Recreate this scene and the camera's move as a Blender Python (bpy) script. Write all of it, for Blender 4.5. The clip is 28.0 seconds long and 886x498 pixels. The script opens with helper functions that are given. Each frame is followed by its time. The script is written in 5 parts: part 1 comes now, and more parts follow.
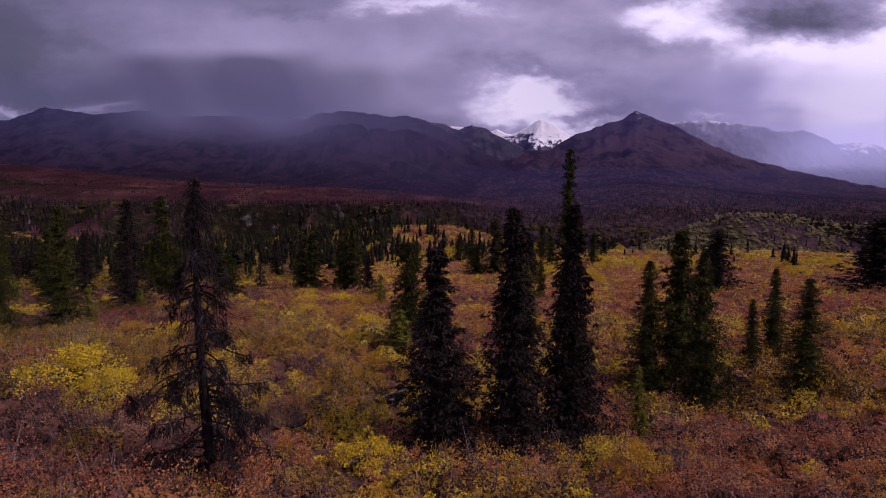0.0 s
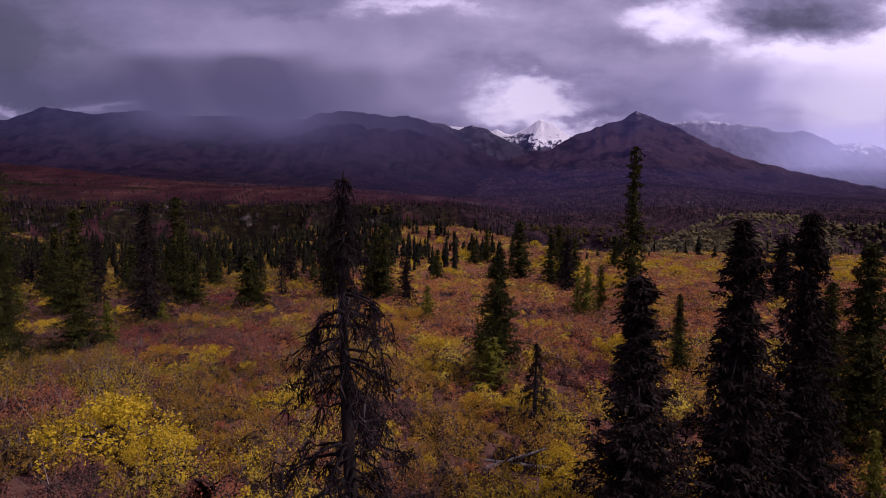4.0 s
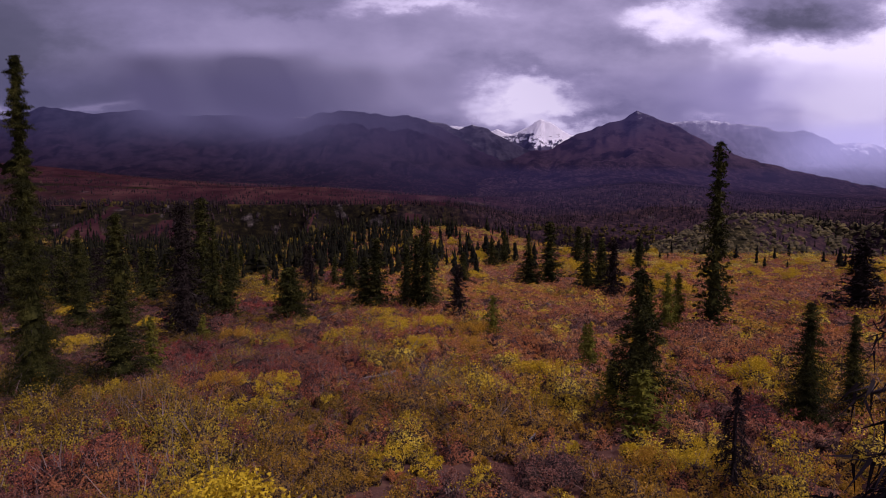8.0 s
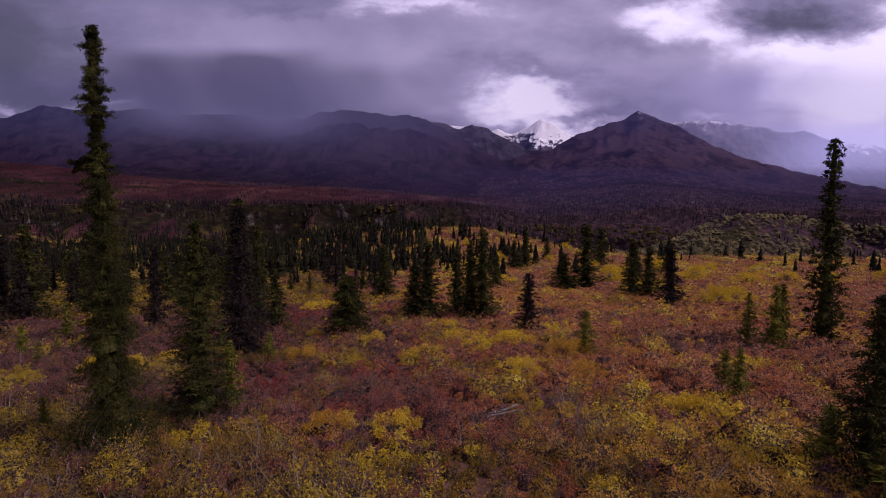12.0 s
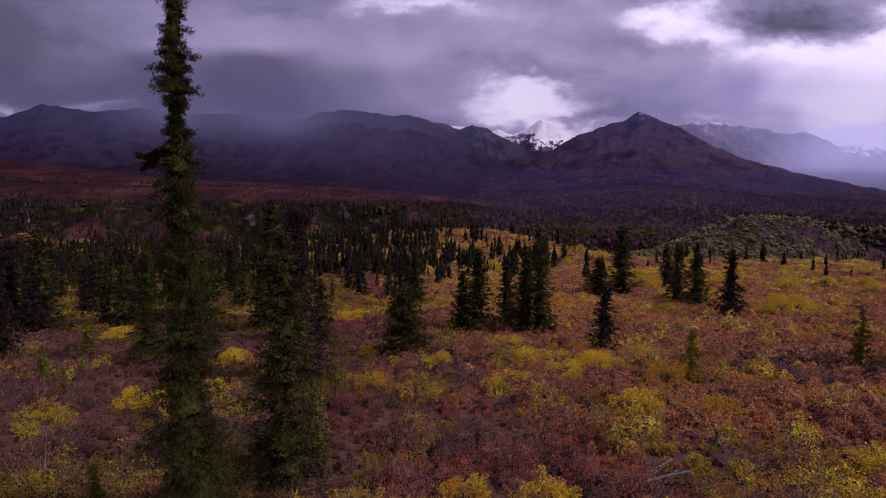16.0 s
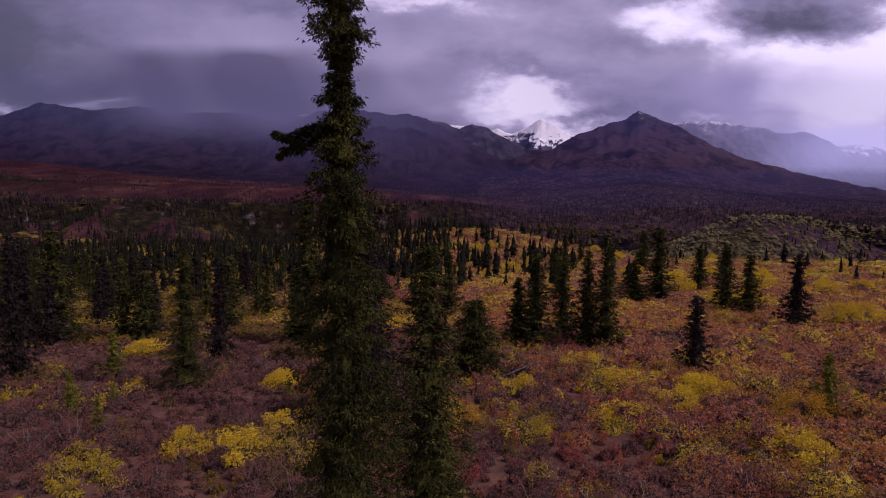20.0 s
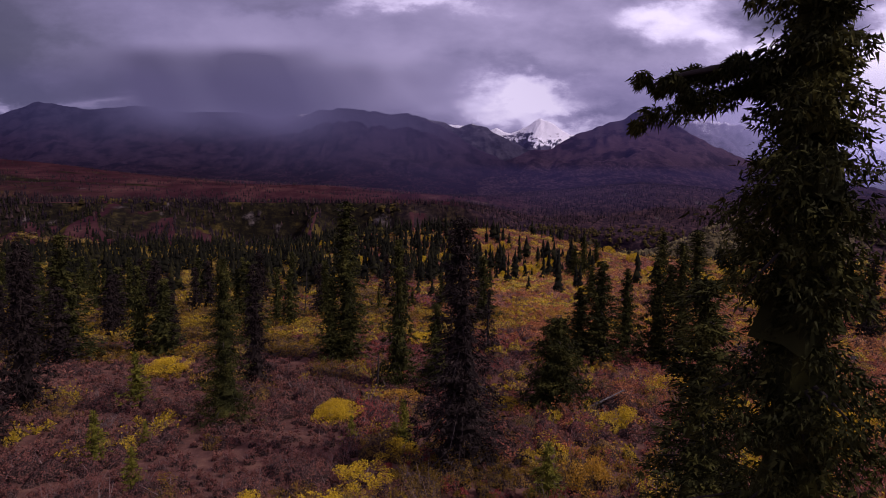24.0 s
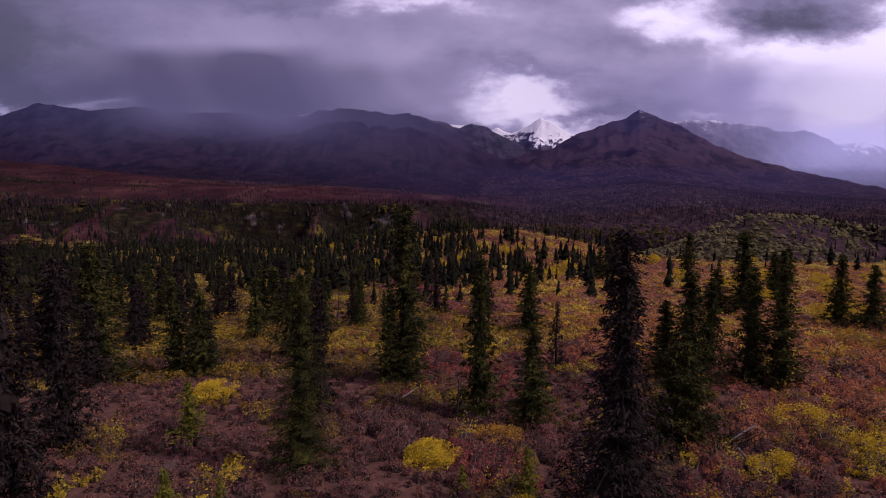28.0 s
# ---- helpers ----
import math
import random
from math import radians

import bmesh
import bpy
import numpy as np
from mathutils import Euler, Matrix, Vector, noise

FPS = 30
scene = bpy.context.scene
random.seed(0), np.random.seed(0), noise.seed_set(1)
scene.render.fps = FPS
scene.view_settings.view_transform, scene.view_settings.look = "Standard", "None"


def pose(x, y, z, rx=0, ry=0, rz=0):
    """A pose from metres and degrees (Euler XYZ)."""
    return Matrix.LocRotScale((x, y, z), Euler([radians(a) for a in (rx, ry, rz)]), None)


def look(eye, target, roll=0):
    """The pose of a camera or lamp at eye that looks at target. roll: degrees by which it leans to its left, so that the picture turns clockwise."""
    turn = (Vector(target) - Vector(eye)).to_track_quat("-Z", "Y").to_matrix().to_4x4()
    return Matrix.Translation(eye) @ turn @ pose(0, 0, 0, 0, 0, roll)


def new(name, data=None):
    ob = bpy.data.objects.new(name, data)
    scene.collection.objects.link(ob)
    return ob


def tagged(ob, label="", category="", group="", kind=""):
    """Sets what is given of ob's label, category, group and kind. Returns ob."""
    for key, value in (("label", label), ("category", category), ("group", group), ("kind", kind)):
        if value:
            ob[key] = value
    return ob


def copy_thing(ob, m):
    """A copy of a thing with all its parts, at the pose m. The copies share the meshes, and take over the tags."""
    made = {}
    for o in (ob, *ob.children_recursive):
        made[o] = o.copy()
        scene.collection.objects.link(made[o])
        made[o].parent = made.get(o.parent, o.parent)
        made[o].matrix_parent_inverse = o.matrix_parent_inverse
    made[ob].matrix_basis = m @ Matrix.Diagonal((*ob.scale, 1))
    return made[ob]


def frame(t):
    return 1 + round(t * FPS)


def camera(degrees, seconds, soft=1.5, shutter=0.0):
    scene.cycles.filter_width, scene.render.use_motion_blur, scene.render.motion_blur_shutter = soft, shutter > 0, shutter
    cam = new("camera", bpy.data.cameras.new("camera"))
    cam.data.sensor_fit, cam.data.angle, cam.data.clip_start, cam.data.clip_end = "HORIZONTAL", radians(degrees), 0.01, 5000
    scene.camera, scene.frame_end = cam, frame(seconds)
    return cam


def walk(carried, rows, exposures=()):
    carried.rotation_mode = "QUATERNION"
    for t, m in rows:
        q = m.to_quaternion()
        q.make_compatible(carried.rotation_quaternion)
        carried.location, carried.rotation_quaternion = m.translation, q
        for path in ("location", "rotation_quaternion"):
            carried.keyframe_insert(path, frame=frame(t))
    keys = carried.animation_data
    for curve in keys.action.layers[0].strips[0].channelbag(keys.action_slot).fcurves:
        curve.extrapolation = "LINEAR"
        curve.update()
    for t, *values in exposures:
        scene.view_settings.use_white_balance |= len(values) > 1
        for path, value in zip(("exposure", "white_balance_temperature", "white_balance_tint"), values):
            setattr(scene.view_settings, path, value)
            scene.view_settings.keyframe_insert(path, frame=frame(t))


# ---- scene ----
cam = camera(71.97, 28.0, soft=1.0)
METRES, EYE, TILT, LEAN, TURN = 48, 5.36, -5.1, 0.0, 0.0
ROWS = [
    (0, 0.0000, 0.0000, 0.0000, 0.000, 0.00, -0.00),
    (0.5, -0.0137, 0.0170, 0.0019, -0.023, -0.01, -0.01),
    (1, -0.0265, 0.0342, 0.0037, -0.031, -0.01, -0.03),
    (1.5, -0.0388, 0.0506, 0.0059, -0.046, 0.00, -0.04),
    (2, -0.0513, 0.0667, 0.0079, -0.053, 0.00, -0.03),
    (2.5, -0.0640, 0.0825, 0.0097, -0.061, 0.01, -0.02),
    (3, -0.0768, 0.0976, 0.0114, -0.076, 0.02, -0.03),
    (3.5, -0.0898, 0.1121, 0.0130, -0.099, 0.02, -0.04),
    (5.5, -0.1412, 0.1737, 0.0184, -0.069, -0.02, -0.04),
    (6, -0.1550, 0.1886, 0.0202, -0.093, -0.04, -0.03),
    (6.5, -0.1682, 0.2016, 0.0215, -0.108, -0.06, -0.01),
    (7, -0.1836, 0.2144, 0.0226, -0.125, -0.03, -0.03),
    (7.5, -0.1995, 0.2266, 0.0239, -0.127, -0.02, -0.06),
    (8, -0.2163, 0.2389, 0.0252, -0.137, -0.01, -0.03),
    (8.5, -0.2334, 0.2503, 0.0265, -0.140, 0.01, 0.00),
    (9, -0.2515, 0.2619, 0.0278, -0.150, 0.01, 0.01),
    (9.5, -0.2696, 0.2739, 0.0294, -0.154, -0.04, -0.02),
    (10, -0.2871, 0.2870, 0.0309, -0.172, -0.05, -0.07),
    (10.5, -0.3035, 0.3015, 0.0325, -0.181, -0.08, -0.10),
    (11, -0.3188, 0.3167, 0.0343, -0.183, -0.06, -0.11),
    (11.5, -0.3340, 0.3319, 0.0361, -0.200, -0.04, -0.14),
    (12, -0.3492, 0.3471, 0.0381, -0.216, -0.03, -0.16),
    (12.5, -0.3644, 0.3619, 0.0397, -0.233, -0.02, -0.16),
    (14.5, -0.4214, 0.4239, 0.0472, -0.244, -0.01, -0.31),
    (15, -0.4352, 0.4389, 0.0487, -0.260, -0.01, -0.32),
    (15.5, -0.4486, 0.4540, 0.0504, -0.276, -0.01, -0.35),
    (16, -0.4617, 0.4685, 0.0516, -0.284, -0.00, -0.31),
    (16.5, -0.4757, 0.4831, 0.0529, -0.299, -0.02, -0.29),
    (17, -0.4902, 0.4970, 0.0540, -0.323, -0.03, -0.27),
    (17.5, -0.5048, 0.5108, 0.0550, -0.340, -0.03, -0.28),
    (18, -0.5191, 0.5247, 0.0564, -0.348, -0.05, -0.30),
    (18.5, -0.5331, 0.5391, 0.0579, -0.379, -0.06, -0.32),
    (19, -0.5462, 0.5539, 0.0590, -0.402, -0.06, -0.35),
    (19.5, -0.5586, 0.5692, 0.0605, -0.424, -0.08, -0.37),
    (20, -0.5707, 0.5846, 0.0621, -0.432, -0.08, -0.37),
    (20.5, -0.5826, 0.6001, 0.0636, -0.431, -0.08, -0.37),
    (21, -0.5949, 0.6158, 0.0654, -0.446, -0.09, -0.37),
    (21.5, -0.6071, 0.6303, 0.0670, -0.476, -0.09, -0.37),
    (23.5, -0.6563, 0.6891, 0.0724, -0.566, -0.10, -0.35),
    (24, -0.6679, 0.7055, 0.0741, -0.603, -0.11, -0.37),
    (24.5, -0.6789, 0.7226, 0.0761, -0.602, -0.13, -0.37),
    (25, -0.6902, 0.7385, 0.0779, -0.586, -0.14, -0.30),
    (25.5, -0.7037, 0.7530, 0.0799, -0.587, -0.14, -0.26),
    (26, -0.7187, 0.7658, 0.0818, -0.588, -0.14, -0.23),
    (26.5, -0.7343, 0.7782, 0.0835, -0.582, -0.14, -0.21),
    (27, -0.7495, 0.7898, 0.0850, -0.576, -0.14, -0.20),
    (27.5, -0.7643, 0.8014, 0.0863, -0.570, -0.12, -0.20),
    (28, -0.7791, 0.8120, 0.0880, -0.571, -0.11, -0.18),
]
walk(cam, [(t, pose(0, 0, EYE, TILT, LEAN, TURN) @ pose(METRES * x, METRES * y, METRES * z, 90 + pitch, roll, yaw)) for t, x, y, z, yaw, pitch, roll in ROWS], [(0.0, 0.0, 6000.0, 25.0)])

# ---- world: heavy broken cloud with a bright gap low on one side ----
SUN_ELEV, SUN_AZ = 42.0, 108.0
world = bpy.data.worlds.new("overcast_sky")
scene.world = world
world.use_nodes = True


class Graph:
    """Small helper to write node trees as sums and products."""

    def __init__(self, tree):
        self.tree = tree
        self.tree.nodes.clear()

    def add(self, kind, **sets):
        n = self.tree.nodes.new(kind)
        for key, value in sets.items():
            if key == "operation":
                n.operation = value
            elif key == "blend_type":
                n.blend_type = value
            elif key == "data_type":
                n.data_type = value
        return n

    def put(self, socket, value):
        if isinstance(value, bpy.types.NodeSocket):
            self.tree.links.new(value, socket)
        elif isinstance(value, (tuple, list)) and len(value) == 3 and socket.type == "RGBA":
            socket.default_value = (*value, 1.0)
        else:
            socket.default_value = value

    def math(self, op, a, b=0.0, c=0.0):
        n = self.add("ShaderNodeMath", operation=op)
        for i, v in enumerate((a, b, c)):
            self.put(n.inputs[i], v)
        return n.outputs[0]

    def vec(self, op, a, b=(0, 0, 0)):
        n = self.add("ShaderNodeVectorMath", operation=op)
        self.put(n.inputs[0], a)
        if op == "SCALE":
            self.put(n.inputs["Scale"], b)
        else:
            self.put(n.inputs[1], b)
        return n.outputs["Value" if op in ("DOT_PRODUCT", "LENGTH") else "Vector"]

    def noise(self, vector, scale, detail=4.0, rough=0.55, distortion=0.0, colour=False):
        n = self.add("ShaderNodeTexNoise")
        self.put(n.inputs["Vector"], vector)
        self.put(n.inputs["Scale"], scale)
        self.put(n.inputs["Detail"], detail)
        self.put(n.inputs["Roughness"], rough)
        self.put(n.inputs["Distortion"], distortion)
        return n.outputs["Color" if colour else 0]

    def ramp(self, value, stops, smooth=False):
        n = self.add("ShaderNodeValToRGB")
        self.put(n.inputs[0], value)
        el = n.color_ramp.elements
        while len(el) < len(stops):
            el.new(0.5)
        for e, (at, col) in zip(el, stops):
            e.position = at
            e.color = (*col, 1.0) if len(col) == 3 else col
        n.color_ramp.interpolation = "EASE" if smooth else "LINEAR"
        return n.outputs[0]

    def mix(self, fac, a, b, blend="MIX"):
        n = self.add("ShaderNodeMix", data_type="RGBA", blend_type=blend)
        self.put(n.inputs[0], fac)
        self.put(n.inputs[6], a)
        self.put(n.inputs[7], b)
        return n.outputs[2]

    def step(self, value, low, high):
        n = self.add("ShaderNodeMapRange")
        n.interpolation_type = "SMOOTHSTEP"
        for i, v in enumerate((value, low, high, 0.0, 1.0)):
            self.put(n.inputs[i], v)
        return n.outputs[0]


def build_world():
    g = Graph(world.node_tree)
    way = g.add("ShaderNodeTexCoord").outputs["Generated"]
    tilt = radians(TILT)
    ahead = (0.0, math.cos(tilt), math.sin(tilt))
    above = (0.0, -math.sin(tilt), math.cos(tilt))
    depth = g.math("MAXIMUM", g.vec("DOT_PRODUCT", way, ahead), 0.08)
    u = g.math("DIVIDE", g.vec("DOT_PRODUCT", way, (1, 0, 0)), depth)
    v = g.math("DIVIDE", g.vec("DOT_PRODUCT", way, above), depth)
    flat = g.add("ShaderNodeCombineXYZ")
    g.put(flat.inputs[0], u)
    g.put(flat.inputs[1], g.math("MULTIPLY", v, 1.9))
    flat = flat.outputs[0]
    # drifting of the cloud edges
    warp = g.noise(flat, 6.5, 7.0, 0.62, colour=True)
    warp = g.vec("SCALE", g.vec("SUBTRACT", warp, (0.5, 0.5, 0.5)), 0.25)
    wx = g.add("ShaderNodeSeparateXYZ")
    g.put(wx.inputs[0], warp)
    uu, vv = g.math("ADD", u, wx.outputs[0]), g.math("ADD", v, g.math("MULTIPLY", wx.outputs[1], 0.5))
    soft = g.noise(g.vec("ADD", flat, (3.1, 0.4, 0.0)), 2.6, 6.0, 0.52, 0.3)
    fine = g.noise(g.vec("ADD", flat, (7.7, 2.2, 0.0)), 9.0, 5.0, 0.55)
    # smooth deck on the west side, torn cloud on the east
    torn = g.math("MULTIPLY_ADD", g.step(u, -0.15, 0.20), 0.30, 0.08)
    value = g.math("MULTIPLY_ADD", soft, 0.34, 0.19)
    value = g.math("ADD", value, g.math("MULTIPLY", g.math("SUBTRACT", fine, 0.5), torn))

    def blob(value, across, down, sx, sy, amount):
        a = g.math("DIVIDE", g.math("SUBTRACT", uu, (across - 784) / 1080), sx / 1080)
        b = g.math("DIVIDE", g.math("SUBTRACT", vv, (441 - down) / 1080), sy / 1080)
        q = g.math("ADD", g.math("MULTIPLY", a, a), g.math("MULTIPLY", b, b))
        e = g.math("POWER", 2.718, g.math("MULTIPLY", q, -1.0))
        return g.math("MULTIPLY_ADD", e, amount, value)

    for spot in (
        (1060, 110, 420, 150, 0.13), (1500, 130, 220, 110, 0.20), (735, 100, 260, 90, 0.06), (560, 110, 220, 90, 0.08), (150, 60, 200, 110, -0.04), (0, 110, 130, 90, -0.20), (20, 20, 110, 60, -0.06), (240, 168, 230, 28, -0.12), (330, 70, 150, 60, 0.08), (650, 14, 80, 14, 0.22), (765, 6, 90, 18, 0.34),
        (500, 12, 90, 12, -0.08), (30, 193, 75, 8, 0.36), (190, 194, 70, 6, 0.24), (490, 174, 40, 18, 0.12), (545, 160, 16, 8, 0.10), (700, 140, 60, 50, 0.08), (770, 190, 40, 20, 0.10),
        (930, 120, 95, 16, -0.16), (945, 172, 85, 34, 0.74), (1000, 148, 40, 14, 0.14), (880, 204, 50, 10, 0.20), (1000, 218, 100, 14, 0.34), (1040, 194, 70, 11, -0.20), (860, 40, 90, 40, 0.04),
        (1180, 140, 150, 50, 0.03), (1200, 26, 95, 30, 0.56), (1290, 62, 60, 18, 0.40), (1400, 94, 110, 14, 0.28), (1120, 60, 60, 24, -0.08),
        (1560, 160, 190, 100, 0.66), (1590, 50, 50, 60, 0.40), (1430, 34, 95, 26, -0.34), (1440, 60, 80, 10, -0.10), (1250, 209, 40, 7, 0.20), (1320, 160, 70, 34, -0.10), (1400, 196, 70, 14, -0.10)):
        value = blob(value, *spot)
    cloud = g.ramp(value, [(0.0, (0.040, 0.037, 0.060)), (0.22, (0.105, 0.092, 0.142)), (0.42, (0.245, 0.210, 0.325)),
                           (0.60, (0.41, 0.35, 0.50)), (0.80, (0.75, 0.66, 0.83)), (1.0, (0.96, 0.86, 0.98))])
    sky = g.add("ShaderNodeTexSky")
    sky.sky_type, sky.sun_disc = "NISHITA", False
    sky.sun_elevation, sky.sun_rotation = radians(SUN_ELEV), radians(SUN_AZ)
    blue = g.vec("SCALE", sky.outputs[0], 0.10)
    # higher up the deck is thinner and lets more light through
    up = g.add("ShaderNodeSeparateXYZ")
    g.put(up.inputs[0], way)
    high = g.step(up.outputs[2], 0.30, 0.80)
    deck = g.mix(high, cloud, SKY_TOP)
    cover = g.mix(0.95, blue, deck)
    back = g.add("ShaderNodeBackground")
    g.put(back.inputs[0], cover)
    back.inputs[1].default_value = 1.0
    out = g.add("ShaderNodeOutputWorld")
    g.tree.links.new(back.outputs[0], out.inputs[0])


SKY_TOP = (0.46, 0.37, 0.52)
build_world()
sun = new("sun", bpy.data.lights.new("sun", "SUN"))
sun.data.energy, sun.data.angle, sun.data.color = 2.8, radians(5), (1.0, 0.85, 0.76)
# the sun stands to the side of the flight, a little behind it; SUN_AZ is turned from north towards east
sun.matrix_world = look((0, 0, 0), tuple(-c for c in (math.sin(radians(SUN_AZ)) * math.cos(radians(SUN_ELEV)), math.cos(radians(SUN_AZ)) * math.cos(radians(SUN_ELEV)), math.sin(radians(SUN_ELEV)))))


# ---- materials ----
def material(name, rough=0.8, spec=0.25):
    m = bpy.data.materials.new(name)
    m.use_nodes = True
    g = Graph(m.node_tree)
    b = g.add("ShaderNodeBsdfPrincipled")
    b.inputs["Roughness"].default_value = rough
    b.inputs["Specular IOR Level"].default_value = spec
    out = g.add("ShaderNodeOutputMaterial")
    g.tree.links.new(b.outputs[0], out.inputs[0])
    return m, g, b, out


def foliage(name, stops, patch=0.35, rough=0.7, lets=0.25, patch_stops=None, bushes=False, speckle=False, twigs=0.52):
    """Leaves: colour by leaf and by patch, some light passing through."""
    m, g, b, out = material(name, rough, 0.03)
    at = g.add("ShaderNodeTexCoord").outputs["Object"]
    one = g.add("ShaderNodeNewGeometry").outputs["Random Per Island"]
    near = g.noise(at, patch, 3.0, 0.6)
    wide = g.noise(at, 0.045, 2.0, 0.5)
    if bushes:
        tone = g.add("ShaderNodeAttribute")
        tone.attribute_name = "tone"
        key = g.math("ADD", g.math("MULTIPLY", one, 0.30), g.math("MULTIPLY", tone.outputs["Fac"], 0.76))
    else:
        key = g.math("ADD", g.math("MULTIPLY", one, 0.42), g.math("MULTIPLY", g.step(near, 0.28, 0.72), 0.58))
    col = g.ramp(key, stops)
    if patch_stops:
        col = g.mix(g.step(wide, 0.4, 0.62), col, g.ramp(key, patch_stops))
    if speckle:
        # mottle of leaves and twigs too fine to model, gap shade painted in dark
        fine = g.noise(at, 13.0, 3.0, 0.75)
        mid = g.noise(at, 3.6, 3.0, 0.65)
        twig_gap = g.ramp(fine, [(0.36, (0.010, 0.007, 0.006)), (0.50, (0.040, 0.024, 0.021)), (0.66, (0.11, 0.070, 0.062))])
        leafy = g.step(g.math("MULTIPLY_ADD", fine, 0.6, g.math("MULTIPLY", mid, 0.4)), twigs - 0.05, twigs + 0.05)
        col = g.mix(g.math("MULTIPLY", leafy, 0.75), twig_gap, col)
        bump = g.add("ShaderNodeBump")
        bump.inputs["Strength"].default_value = 1.0
        bump.inputs["Distance"].default_value = 0.10
        g.put(bump.inputs["Height"], fine)
        g.put(b.inputs["Normal"], bump.outputs[0])
    g.put(b.inputs["Base Color"], col)
    if lets:
        t = g.add("ShaderNodeBsdfTranslucent")
        g.put(t.inputs[0], col)
        mix = g.add("ShaderNodeMixShader")
        mix.inputs[0].default_value = lets
        g.tree.links.new(b.outputs[0], mix.inputs[1])
        g.tree.links.new(t.outputs[0], mix.inputs[2])
        g.tree.links.new(mix.outputs[0], out.inputs[0])
    return m


def bark(name, dark, light, scale=14.0):
    m, g, b, out = material(name, 0.95, 0.04)
    at = g.add("ShaderNodeTexCoord").outputs["Object"]
    long = g.vec("MULTIPLY", at, (1.0, 1.0, 0.25))
    n = g.noise(long, scale, 5.0, 0.65)
    w = g.noise(at, 1.3, 3.0, 0.5)
    g.put(b.inputs["Base Color"], g.mix(g.step(w, 0.35, 0.7), g.ramp(n, [(0.3, dark), (0.7, light)]), g.ramp(n, [(0.3, light), (0.75, dark)])))
    bump = g.add("ShaderNodeBump")
    bump.inputs["Strength"].default_value = 0.6
    bump.inputs["Distance"].default_value = 0.02
    g.put(bump.inputs["Height"], n)
    g.put(b.inputs["Normal"], bump.outputs[0])
    return m


BIRCH = [(0.0, (0.15, 0.050, 0.048)), (0.25, (0.27, 0.092, 0.056)), (0.5, (0.39, 0.148, 0.055)), (0.75, (0.48, 0.205, 0.066)), (1.0, (0.50, 0.25, 0.10))]
RUSSET = [(0.0, (0.23, 0.038, 0.036)), (0.4, (0.28, 0.088, 0.064)), (0.75, (0.36, 0.135, 0.075)), (1.0, (0.38, 0.18, 0.10))]
WILLOW = [(0.0, (0.27, 0.20, 0.020)), (0.35, (0.43, 0.31, 0.020)), (0.7, (0.60, 0.43, 0.024)), (1.0, (0.70, 0.54, 0.05))]
OLIVE = [(0.0, (0.10, 0.072, 0.016)), (0.4, (0.26, 0.155, 0.022)), (0.75, (0.41, 0.235, 0.028)), (1.0, (0.54, 0.315, 0.045))]
HEATH = [(0.0, (0.11, 0.046, 0.040)), (0.4, (0.20, 0.090, 0.064)), (0.75, (0.27, 0.130, 0.086)), (1.0, (0.34, 0.185, 0.115))]
M_OF = (foliage("birch_leaf", BIRCH, bushes=True, patch_stops=RUSSET), foliage("willow_leaf", WILLOW, bushes=True),
        foliage("olive_leaf", OLIVE, bushes=True), foliage("heath_leaf", HEATH, lets=0.1, bushes=True))
# thicket colours carry the shade between leaves as dark speckle
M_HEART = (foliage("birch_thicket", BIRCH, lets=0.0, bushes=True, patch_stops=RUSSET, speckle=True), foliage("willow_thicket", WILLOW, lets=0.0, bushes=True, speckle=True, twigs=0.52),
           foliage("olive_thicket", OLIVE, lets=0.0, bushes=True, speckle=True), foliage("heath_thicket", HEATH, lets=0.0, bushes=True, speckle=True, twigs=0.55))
M_TWIG = foliage("twig_bark", [(0.0, (0.065, 0.045, 0.045)), (0.5, (0.16, 0.115, 0.105)), (1.0, (0.30, 0.24, 0.22))], 1.2, 0.9, 0.0)
M_NEEDLE = foliage("spruce_needle", [(0.0, (0.009, 0.010, 0.005)), (0.5, (0.032, 0.034, 0.010)), (1.0, (0.105, 0.100, 0.022))], 1.1, 0.75, 0.08)
M_DARK = foliage("dark_needle", [(0.0, (0.012, 0.0085, 0.0085)), (0.55, (0.022, 0.0165, 0.0150)), (1.0, (0.050, 0.038, 0.032))], 1.1, 0.85, 0.05)
# far needles and valley scrub hold the cloud shadow in near-black colour
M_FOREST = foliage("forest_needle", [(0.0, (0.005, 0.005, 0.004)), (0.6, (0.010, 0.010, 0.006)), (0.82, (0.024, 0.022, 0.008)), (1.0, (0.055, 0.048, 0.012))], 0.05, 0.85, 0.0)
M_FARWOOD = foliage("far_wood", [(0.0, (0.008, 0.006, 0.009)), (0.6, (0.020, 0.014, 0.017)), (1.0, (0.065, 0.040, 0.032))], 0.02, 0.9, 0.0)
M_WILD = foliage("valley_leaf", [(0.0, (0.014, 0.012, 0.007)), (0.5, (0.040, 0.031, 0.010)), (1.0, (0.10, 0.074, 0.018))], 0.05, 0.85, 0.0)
M_HILL = foliage("hill_leaf", [(0.0, (0.034, 0.030, 0.020)), (0.5, (0.080, 0.068, 0.036)), (1.0, (0.17, 0.135, 0.052))], 0.05, 0.85, 0.0)
M_DEADBARK = bark("dead_bark", (0.010, 0.008, 0.008), (0.034, 0.028, 0.027))
M_YOUNG = foliage("young_needle", [(0.0, (0.050, 0.055, 0.012)), (0.5, (0.125, 0.125, 0.018)), (1.0, (0.22, 0.20, 0.030))], 2.0, 0.7, 0.2)
